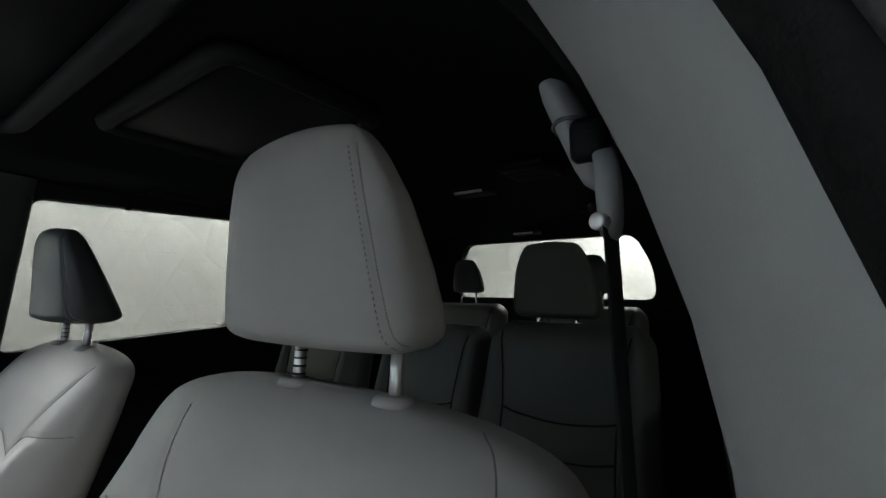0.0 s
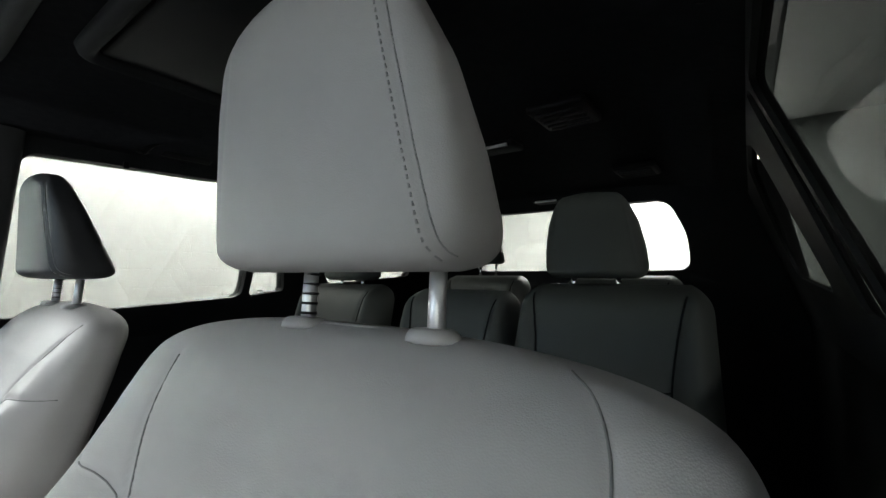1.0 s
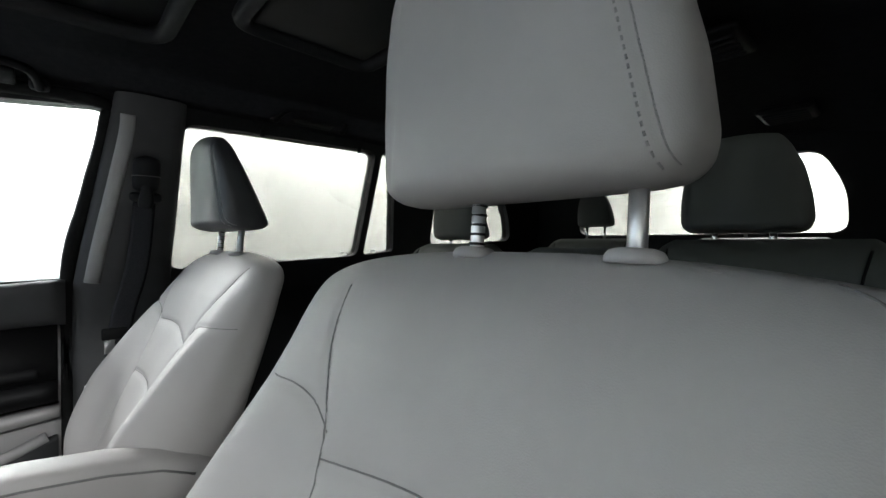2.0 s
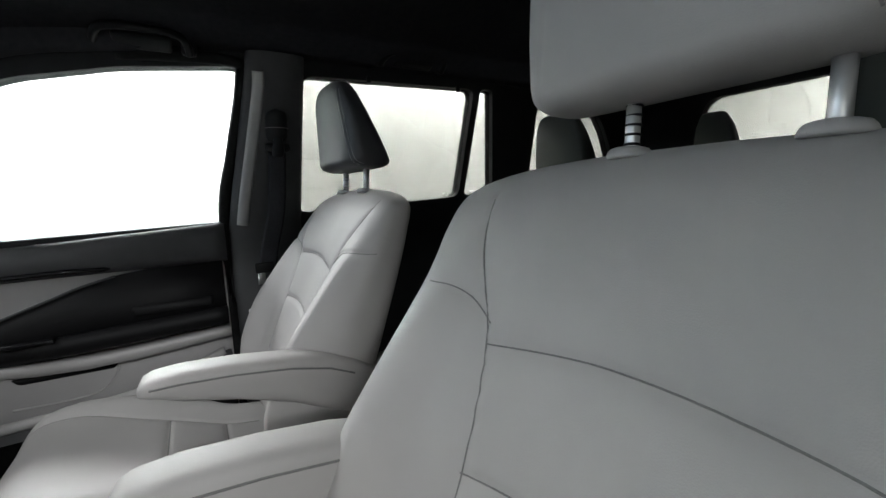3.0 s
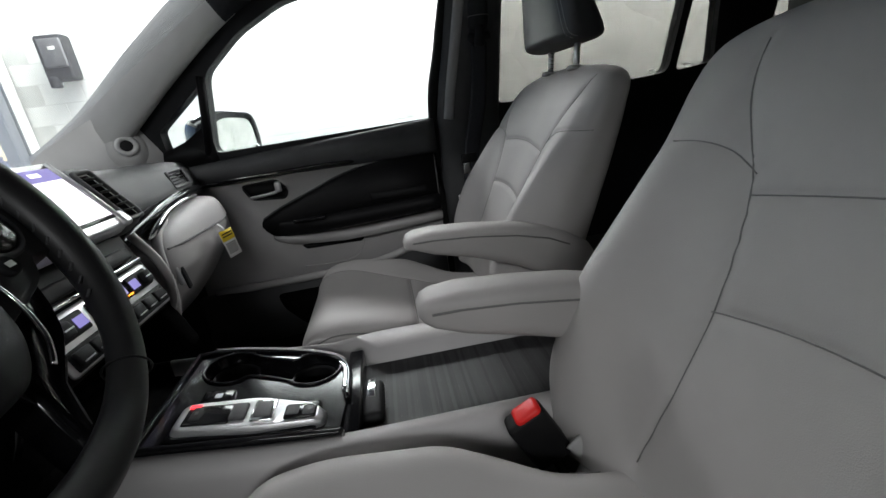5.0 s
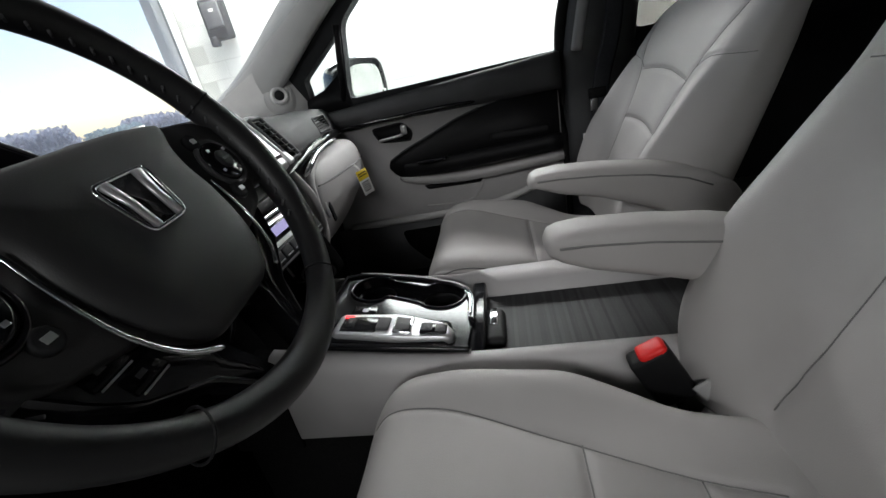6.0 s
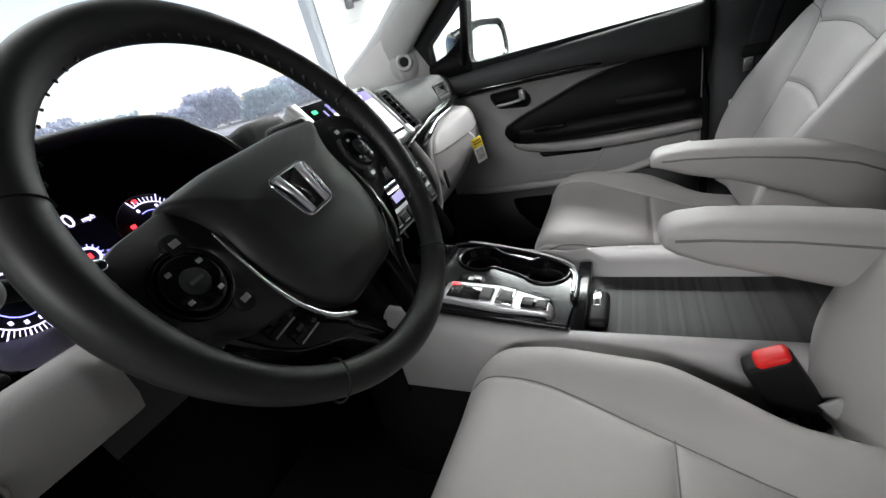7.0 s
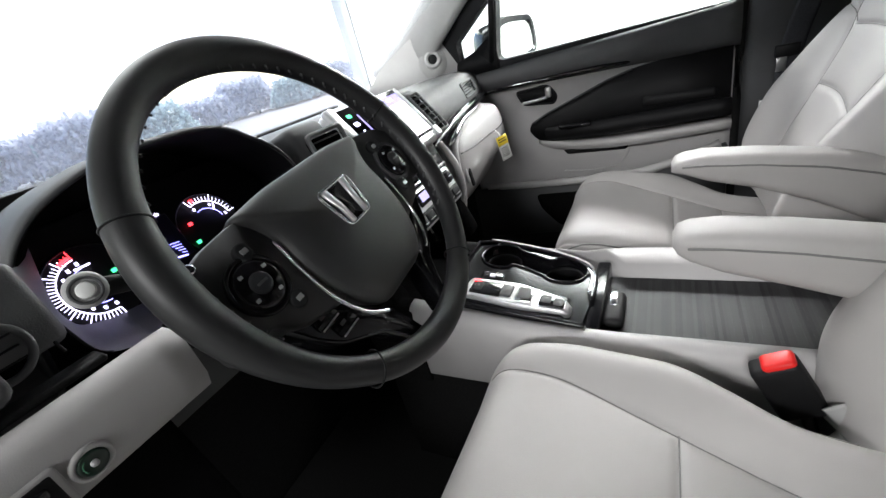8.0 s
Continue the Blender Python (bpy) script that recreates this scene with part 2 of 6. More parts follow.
def slab(outline, x0, x1, bev=0.0, seg=2):
    """An outline in (y, z), thick from x0 to x1, with rounded rims."""
    bm = sheet(outline, (), lambda a, b: (x0, a, b), lambda a, b: (x1, a, b))
    if bev:
        es = [e for e in bm.edges if len(e.link_faces) == 2 and e.calc_face_angle(0) > 1.0 and abs(e.verts[0].co.x - e.verts[1].co.x) < 1e-6]
        bmesh.ops.bevel(bm, geom=es, offset=bev, segments=seg, affect="EDGES", profile=0.5)
    return bm


def seg_dist(px, py, line):
    """Distance from grid points to a polyline, by numpy."""
    best = np.full(px.shape, 9.0)
    for (ax, ay), (bx, by) in zip(line, line[1:]):
        dx, dy = bx - ax, by - ay
        t = np.clip(((px - ax) * dx + (py - ay) * dy) / (dx * dx + dy * dy), 0, 1)
        best = np.minimum(best, np.hypot(px - ax - t * dx, py - ay - t * dy))
    return best


def spline(pts, n=12):
    """A smooth line through points."""
    out = []
    p = [Vector(q) for q in pts]
    for i in range(len(p) - 1):
        a, b, c, d = p[max(0, i - 1)], p[i], p[i + 1], p[min(len(p) - 1, i + 2)]
        for j in range(n):
            t = j / n
            out.append(0.5 * (2 * b + (c - a) * t + (2 * a - 5 * b + 4 * c - d) * t * t + (3 * b - a - 3 * c + d) * t ** 3))
    out.append(p[-1])
    return [tuple(v) for v in out]


def grid_mesh(P, closed_u=True, cap=True):
    """A mesh from an array of rings (rows, columns, 3)."""
    rows, cols, _ = P.shape
    idx = np.arange(rows * cols).reshape(rows, cols)
    nxt = np.roll(idx, -1, axis=1)
    quads = np.stack([idx[:-1], nxt[:-1], nxt[1:], idx[1:]], axis=-1)
    if not closed_u:
        quads = quads[:, :-1]
    faces = quads.reshape(-1, 4).tolist()
    if cap and closed_u:
        faces += [idx[0][::-1].tolist(), idx[-1].tolist()]
    me = bpy.data.meshes.new("form")
    me.from_pydata(P.reshape(-1, 3).tolist(), [], faces)
    bm = bmesh.new()
    bm.from_mesh(me)
    bpy.data.meshes.remove(me)
    return bm


# ---- the garage round the car ----
def room_box(name, c, size, material, label):
    return tagged(part(name, boxed(c, size, 0), material, smooth=False), label, "wall" if "wall" in name else name, kind="structure")


room_box("floor", (1.75, 1.5, -0.05), (12.9, 11.4, 0.1), CONCRETE, "dark grey sealed concrete garage floor")
room_box("ceiling", (1.75, 1.5, 3.5), (12.9, 11.4, 0.2), CEILPAINT, "grey painted garage ceiling")
WEST = room_box("wall_west", (-4.63, 1.5, 1.7), (0.2, 11.4, 3.4), JOINT, "white painted block wall of the garage")
# the driver's side of the garage gets its dimness from this dark colour
room_box("wall_east", (8.1, 1.5, 1.7), (0.2, 11.4, 3.4), WALL_SHADED, "garage wall coloured dark grey-green for its dim side")
room_box("wall_north", (-1.70, 7.1, 1.7), (5.6, 0.2, 3.4), WALLPAINT, "white painted block wall of the garage")
# east half split off the north wall to carry the darkened colour
room_box("wall_north_east", (4.55, 7.1, 1.7), (6.9, 0.2, 3.4), WALL_SHADED, "garage wall coloured dark grey-green for its dim side")
bm = sheet([(-4.5, 0), (-4.30, 0), (-4.30, 2.75), (1.3, 2.75), (1.3, 0), (8.0, 0), (8.0, 3.4), (-4.5, 3.4)], (), lambda a, b: (a, -4.0, b), lambda a, b: (a, -4.2, b))
tagged(part("wall_south", bm, WALLPAINT, smooth=False), "white painted garage wall with a wide open doorway", "wall", kind="structure")


# ---- car shell ----
def side_x(z, s, inset=0.0):
    """The side of the cabin leans inward above the belt; s is -1 on the passenger's side, 1 on the driver's."""
    lean = 0.25 if s < 0 else 0.38
    return XC + s * (0.826 - lean * (max(z, 1.2) - 1.24) - inset)


FRONT_WIN = rounded([(-0.955, 1.20), (-0.222, 1.222), (-0.150, 1.625), (-0.19, 1.645), (-0.45, 1.618), (-0.65, 1.575), (-0.78, 1.515), (-0.90, 1.425)], 0.03)
QUARTER_WIN = rounded([(-0.93, 1.395), (-1.085, 1.285), (-1.09, 1.215), (-0.988, 1.20)], 0.012)
REAR_WIN = rounded([(-0.035, 1.235), (0.58, 1.264), (0.606, 1.654), (-0.01, 1.64)], 0.035)
REAR_SMALL = rounded([(0.607, 1.266), (0.748, 1.28), (0.69, 1.658), (0.634, 1.656)], 0.02)
THIRD_WIN = rounded([(0.94, 1.30), (1.50, 1.33), (1.45, 1.45), (1.36, 1.56), (1.25, 1.645), (0.99, 1.65), (0.93, 1.62)], 0.05)


def side_panel(name, outer, holes, s, thick, material, label, inset=0.0):
    bm = sheet(outer, holes, lambda a, b: (side_x(b, s, inset), a, b), lambda a, b: (side_x(b, s, inset - thick), a, b))
    return tagged(sharp(part(name, bm, material)), label, "trim", kind="structure")


def pane(name, outline, s, material, label, out=0.02):
    bm = loft([[(side_x(b, s, -out - d), a, b) for a, b in outline] for d in (0.0, 0.004)])
    ob = tagged(part(name, bm, material, smooth=False), label, "window", kind="structure")
    ob.visible_shadow = material is TINTED
    return ob


upper_p = [(-1.36, 1.16), (1.83, 1.16), (1.72, 1.70), (-0.60, 1.70), (-0.70, 1.64), (-0.83, 1.575), (-1.20, 1.33)]
side_panel("wall_trim_1", upper_p, [FRONT_WIN, QUARTER_WIN, REAR_WIN, REAR_SMALL, THIRD_WIN], -1, 0.05, DARK, "black window surround trim along the cabin side")
upper_d = [(-0.02, 1.16), (1.83, 1.16), (1.72, 1.70), (-0.60, 1.70), (-0.60, 1.66), (-0.10, 1.66)]
side_panel("wall_trim_2", upper_d, [REAR_WIN, REAR_SMALL, THIRD_WIN], 1, 0.02, DARK, "black window surround trim behind the open door")
for i, (win, s, m, lab) in enumerate((
        (FRONT_WIN, -1, CLEAR, "clear front door glass"), (QUARTER_WIN, -1, CLEAR, "small clear quarter glass"),
        (REAR_WIN, -1, TINTED, "tinted rear door glass"), (REAR_SMALL, -1, TINTED, "narrow tinted rear door glass"),
        (THIRD_WIN, -1, TINTED, "tinted rear side glass"), (REAR_WIN, 1, TINTED, "tinted rear door glass"),
        (REAR_SMALL, 1, TINTED, "narrow tinted rear door glass"), (THIRD_WIN, 1, TINTED, "tinted rear side glass"))):
    pane("window_%d" % (i + 1), win, s, m, lab, 0.02 if s < 0 else 0.009)

# lower sides and floor of the cabin
for s, y0, nm in ((-1, -1.5, "wall_lower_1"), (1, -0.16, "wall_lower_2")):
    bm = slab([(y0, 0.42), (1.83, 0.42), (1.83, 1.20), (y0, 1.20)], side_x(1.2, s, -0.05), side_x(1.2, s, 0.0))
    tagged(part(nm, bm, DARK, smooth=False), "black lower side trim of the cabin", "trim", kind="structure")
tagged(part("cabin_floor", boxed((XC, 0.09, 0.40), (1.68, 3.52, 0.06), 0.01), CARPET), "black carpet covering the cabin floor", "floor", kind="structure")
tagged(part("firewall", boxed((XC, -1.45, 0.75), (1.64, 0.06, 0.75), 0.01), CARPET), "black carpeted bulkhead under the dashboard", "wall", kind="structure")

# headliner with the sunroof opening
rows = []
for j in range(25):
    y = -0.74 + 2.44 * j / 24
    z0 = 1.735 - 0.045 * max(0, (y - 0.4) / 1.7) ** 2 - 0.05 * max(0, (-0.2 - y) / 0.54) ** 2
    rows.append([(XC + (0.78 if q < 0 else 0.675) * q, y, z0 - 0.075 * abs(q) ** 3.5) for q in [i / 16 - 1 for i in range(33)]])
bm = loft(rows, False, False)
bmesh.ops.solidify(bm, geom=bm.faces[:], thickness=0.03)
tagged(part("ceiling_lining", bm, LINER), "charcoal cloth headliner over the cabin", "headliner", kind="structure")
tagged(part("roof_panel", boxed((XC, 0.47, 1.80), (1.46, 2.54, 0.03), 0.012), PAINT), "dark painted car roof", "roof", kind="structure")

# tailgate with its glass
BG = rounded([(-0.53, 1.355), (0.48, 1.355), (0.475, 1.50), (0.41, 1.642), (-0.44, 1.642), (-0.52, 1.50)], 0.05)
bm = sheet([(-0.87, 0.42), (0.87, 0.42), (0.87, 1.2), (0.75, 1.75), (-0.75, 1.75), (-0.87, 1.2)], [BG],
           lambda a, b: (XC + a, 1.775 - 0.25 * max(0, b - 1.2), b), lambda a, b: (XC + a, 1.825 - 0.25 * max(0, b - 1.2), b))
tailgate = tagged(sharp(part("wall_tailgate", bm, DARK)), "black tailgate trim round the back glass", "tailgate", kind="structure")
bm = loft([[(XC + a, 1.805 + d - 0.25 * max(0, b - 1.2), b) for a, b in BG] for d in (0.0, 0.004)])
g = tagged(part("window_9", bm, TINTED, smooth=False), "tinted back glass of the tailgate", "window", kind="structure")

# windscreen and its pillars
def screen_pt(a, b, off=0.0):
    """Windscreen: a across, b from the cowl (0) to the header (1)."""
    return (XC + a * (0.74 - 0.09 * b), -1.66 + 0.92 * b + 0.10 * a * a * (1 - b * 0.4) + off * 0.5, 1.18 + 0.50 * b - 0.03 * a * a + off)


rows = [[screen_pt(i / 10 - 1, j / 10) for i in range(21)] for j in range(11)]
g = tagged(part("windscreen", loft(rows, False, False), DUSTY), "large raked windscreen with dust and added glare haze", "windscreen", kind="structure")
g.visible_shadow = False


def a_pillar(s, lower=True):
    line = spline([(-1.42, 1.20, 0.0), (-1.24, 1.30, 0), (-1.02, 1.46, 0), (-0.82, 1.59, 0), (-0.64, 1.668, 0), (-0.40, 1.705, 0)], 6)
    line = [p for p in line if (p[0] < -0.80) == lower or abs(p[0] + 0.80) < 0.03]
    rows = []
    for i, (y, z, _) in enumerate(line):
        a, b = line[max(0, i - 1)], line[min(len(line) - 1, i + 1)]
        t = Vector((0, b[0] - a[0], b[1] - a[1])).normalized()
        nrm = Vector((0, -t.z, t.y))
        cx = side_x(z, s, 0.012)
        w = 0.075 - 0.02 * min(1, (y + 1.42) / 0.8)
        row = []
        for k in range(16):
            an = 6.28318 * k / 16
            row.append(Vector((cx, y, z)) + nrm * (w * math.copysign(abs(math.sin(an)) ** 0.8, math.sin(an))) + Vector((s * 0.035 * math.copysign(abs(math.cos(an)) ** 0.8, math.cos(an)), 0, 0)))
        rows.append(row)
    return loft(rows)


pillar = tagged(part("a_pillar_trim", a_pillar(-1), APILLAR), "light grey windscreen pillar trim beside the dashboard", "pillar trim")
part("upper_pillar_trim", a_pillar(-1, False), LINER, pillar, "charcoal cloth covered upper pillar")
box_m = Vector((1, 0.55, 0.12)).normalized()
pod_c = Vector((side_x(1.25, -1, 0.045), -1.168, 1.257))
q = box_m.to_track_quat("Z", "Y").to_matrix()
rows = [[pod_c + q @ Vector((r * math.cos(6.28318 * i / 36), r * 1.15 * math.sin(6.28318 * i / 36), h)) for i in range(36)] for h, r in ((-0.03, 0.062), (-0.016, 0.054), (-0.007, 0.044), (-0.002, 0.036), (0.0, 0.031), (-0.002, 0.026))]
foot = rounded([(-1.46, 1.14), (-1.095, 1.14), (-1.098, 1.288), (-1.16, 1.335), (-1.22, 1.345), (-1.34, 1.27)], 0.02)
part("pillar_foot", sheet(foot, (), lambda a, b: (-0.757 - 0.55 * (a + 1.168), a, b), lambda a, b: (-0.80 - 0.55 * (a + 1.168), a, b)), APILLAR, pillar, "pale grey triangular foot of the pillar")
part("speaker_pod", loft(rows), APILLAR, pillar, "moulded grey speaker pod")
tw = part("tweeter_ring", ring(pod_c + box_m * 0.007, box_m, 0.0225, 0.0068), PALE, pillar, "pale ring round a small speaker")
part("tweeter_grille", disced(pod_c + box_m * 0.003, box_m, 0.018, 0.010, 0.003), DARK, tw)
dp = tagged(part("a_pillar_trim", a_pillar(1), APILLAR), "light grey windscreen pillar trim by the open door", "pillar trim")
part("upper_pillar_trim", a_pillar(1, False), LINER, dp, "charcoal cloth covered upper pillar")


# centre pillars with their belts
def pillar_x(z):
    """Inner face of the driver's centre pillar, leaning in more and more with height."""
    d = max(z, 1.30) - 1.42
    return 0.757 - 0.30 * d - 1.2 * d * d + 0.2 * max(0.0, 1.30 - z)


def b_pillar(s):
    rows = []
    for j in range(25):
        z = 0.55 + 1.13 * j / 24
        k = max(0, (z - 1.2) / 0.45)
        y0, y1 = -0.245 + 0.075 * k, -0.03 + 0.02 * k
        if z > 1.58 and s > 0:
            y0 -= 3.0 * (z - 1.58) ** 2
            y1 += 3.0 * (z - 1.58) ** 2
        xo = side_x(z, s, 0.0) if z > 1.2 else side_x(1.2, s, 0.0)
        if s > 0:
            xi = pillar_x(z)
            rows.append([(xi + a, b, z) for a, b in spline([(0.038, -0.204), (0.026, -0.196), (0.017, -0.184), (0.007, -0.162), (0.0, -0.125), (0.006, -0.082), (0.03, -0.03), (0.16, 0.01)], 4)])
            continue
        row = []
        for q in range(14):
            an = math.pi * q / 13
            row.append((xo - s * 0.042 * abs(math.sin(an)) ** 0.55 + s * 0.14 * (1 if q in (0, 13) else 0), (y0 + y1) / 2 - (y1 - y0) / 2 * math.copysign(abs(math.cos(an)) ** 0.8, math.cos(an)), z))
        rows.append(row)
    bm = loft(rows, False, False)
    return bm


def pillar_front():
    """The rubber-covered front flange of the driver's centre pillar."""
    rows = []
    for j in range(25):
        z = 0.55 + 1.13 * j / 24
        xi = pillar_x(z)
        rows.append([(xi + a, b, z) for a, b in ((0.0312, -0.1985), (0.0332, -0.2045), (0.0390, -0.2098), (0.050, -0.2130), (0.061, -0.204), (0.070, -0.189), (0.079, -0.198), (0.16, -0.199))])
    return loft(rows, False, False)


for s, where in ((-1, "behind the passenger window, darkened in colour as shade"), (1, "beside the open driver's door")):
    # passenger pillar matches the grey one but is coloured dark for its shade
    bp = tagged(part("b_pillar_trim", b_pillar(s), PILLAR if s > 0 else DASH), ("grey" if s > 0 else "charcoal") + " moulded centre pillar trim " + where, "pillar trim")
    if s < 0:
        edge = spline([(side_x(z, s, 0.039 + w), y, z) for y, z, w in ((-0.206, 1.21, 0), (-0.190, 1.31, 0), (-0.164, 1.45, 0), (-0.141, 1.58, 0), (-0.138, 1.628, 0))], 5)
        part("pale_edge", tubed(edge, 0.016, 10, flat=0.5, up=(1, 0, 0)), PILLAR, bp, "pale grey front edge strip")
    if s > 0:
        rear = [[(pillar_x(z) + a, b, z) for a, b in ((0.006, -0.092), (-0.001, -0.076), (-0.0055, -0.035), (-0.003, -0.010), (0.012, 0.008), (0.16, 0.02))] for z in [0.60 + 1.06 * j / 24 for j in range(25)]]
        part("rear_trim", loft(rear, False, False), BLACK, bp, "black rear half of the pillar trim")
        flange = part("pillar_flange", pillar_front(), BLACK, bp, "black rubber-edged flange")
        # lighter tube for the highlight that runs along the seal
        part("ridge_highlight", tubed([(pillar_x(z) + 0.0445, -0.2125, z) for z in [0.9 + 0.76 * k / 20 for k in range(21)]], 0.0024, 8), DASH, flange, "flange ridge coloured grey as its highlight")
    part("door_seal", tubed(spline([(side_x(z, s, 0.006) if s < 0 else pillar_x(z) + 0.092, y if s < 0 else y + 0.06, z) for y, z in ((-0.25, 0.6), (-0.252, 1.2), (-0.215, 1.42), (-0.18, 1.60), (-0.20, 1.655), (-0.45, 1.645))], 5), 0.016, 8), RUBBER, bp, "black rubber door seal")
    xb = -0.69 if s < 0 else 0.722
    yb, zb = (-0.10, 1.425) if s < 0 else (-0.052, 1.442)
    belt = thing("seat_belt", "black webbing seat belt hanging from its pillar anchor", "seat belt", "front seat belts")
    rows = []
    for i in range(11):
        t = i / 10
        r = (0.030 if s < 0 else 0.019) * math.sqrt(max(0.02, 1 - (2 * t - 1) ** 6))
        rows.append([(xb - s * 0.03 * t + (0.022 if s < 0 else 0.016) * math.cos(a) * r / 0.03, yb + r * math.sin(a), zb + 0.015 + (0.092 if s < 0 else 0.075) * t) for a in [6.28318 * k / 18 for k in range(18)]])
    part("anchor_cover", loft(rows), PILLAR if s > 0 else DARK, belt, "moulded cover of the belt anchor")
    part("cover_joint", tubed([(xb - s * 0.016 + (0.0225 if s < 0 else 0.0115) * math.cos(a), yb + (0.0305 if s < 0 else 0.0195) * math.sin(a), zb + 0.056) for a in [6.28318 * k / 24 for k in range(24)]], 0.0012, 5, True), SEAM, belt)
    if s < 0:
        part("guide_ring", boxed((xb - s * 0.006, yb, zb + 0.004), (0.020, 0.070, 0.024), 0.009, 3), DARK, belt)
        part("guide_ring_fold", tubed(spline([(xb - s * 0.018, yb, zb + 0.045), (xb - s * 0.022, yb, zb + 0.01), (xb - s * 0.012, yb - 0.002, zb - 0.022)], 5), [0.010, 0.011, 0.012, 0.013, 0.014, 0.015, 0.016, 0.017, 0.017, 0.016, 0.015], 10, flat=0.6, up=(1, 0, 0)), DARK, belt)
    else:
        part("cover_slot", boxed((xb - 0.004, yb - 0.017, zb + 0.042), (0.020, 0.014, 0.024), 0.005, 3), BLACK, belt, "dark slot in the cover")
        xl, yl = 0.731, -0.088
        loop = [(0.040, 0.0045, 0.005, -0.030), (0.034, 0.006, 0.006, -0.020), (0.026, 0.0075, 0.006, -0.010), (0.014, 0.0095, 0.006, -0.003), (0.002, 0.012, 0.0055, 0.0), (-0.006, 0.0125, 0.005, 0.0), (-0.011, 0.011, 0.004, -0.001), (-0.013, 0.008, 0.002, -0.001)]
        part("guide_ring", loft([[(xl + th * math.cos(a) + 0.3 * d, yl + w * math.sin(a) - d * 0.9, zb + z) for a in [6.28318 * k / 24 for k in range(24)]] for z, w, th, d in loop]), PILLAR, belt, "pale belt guide loop")
        part("guide_slot", tubed([(xl - 0.006, yl - 0.009, zb + 0.002), (xl - 0.007, yl, zb), (xl - 0.006, yl + 0.009, zb + 0.002)], 0.002, 6), BLACK, belt)
        part("guide_bolt", disced((xl - 0.002, yl - 0.012, zb - 0.006), (-0.4, -1, 0), 0.004, 0.006, 0.001, 16), SATIN, belt, "small bright bolt")
    low = [(xb - s * 0.012, yb - 0.004, zb - 0.01), (xb - s * 0.01, yb - 0.02, 1.25), (xb + s * 0.005, yb - 0.06, 1.05), (xb + s * 0.01, yb - 0.08, 0.62)]
    if s > 0:
        low = [(xl, yl, zb - 0.008), (0.737, -0.090, 1.25), (0.746, -0.105, 1.05), (0.75, -0.13, 0.62)]
    part("webbing", tubed(spline(low, 6), 0.024 if s < 0 else 0.016, 8, flat=0.06, up=(1, 0, 0)), WEBBING, belt)
    tng = part("tongue", boxed((xb + s * 0.003, yb - 0.065, 1.085), (0.014, 0.052, 0.03), 0.004), BLACK, belt)
    part("tongue_blade", boxed((xb + s * 0.002, yb - 0.075, 1.058), (0.005, 0.022, 0.045), 0.001), CHROME, tng, "steel blade of the belt tongue")


# ---- front seats ----
def wave(v, stops):
    xs, ys = zip(*stops)
    return np.interp(v, xs, ys)


def smooth_wave(v, stops):
    """Smooth interpolation by blurring the straight one."""
    v = np.asarray(v, float)
    w = (stops[-1][0] - stops[0][0]) / 40
    return sum(wave(v + d * w, stops) for d in (-1.5, -0.75, 0, 0.75, 1.5)) / 5


BACK_SEAMS = [
    spline([(-0.222, 1.268), (-0.214, 1.240), (-0.194, 1.205), (-0.168, 1.168), (-0.146, 1.134), (-0.126, 1.08), (-0.115, 1.03), (-0.113, 0.95), (-0.125, 0.86)], 5),
    spline([(-0.144, 1.130), (-0.07, 1.139), (0, 1.145), (0.07, 1.147), (0.144, 1.143)], 4),
    spline([(-0.117, 1.030), (-0.06, 1.038), (0, 1.043), (0.06, 1.045), (0.117, 1.042)], 4),
    spline([(-0.150, 1.148), (-0.19, 1.166), (-0.235, 1.174), (-0.285, 1.172)], 4),
]


OUTER_SEAM = spline([(0.168, 1.296), (0.188, 1.288), (0.199, 1.275), (0.204, 1.258), (0.204, 1.235), (0.198, 1.205), (0.178, 1.168), (0.152, 1.134), (0.128, 1.08), (0.116, 1.03), (0.113, 0.95), (0.125, 0.86)], 5)


def mirror_line(line):
    return [(-a, b) for a, b in line]


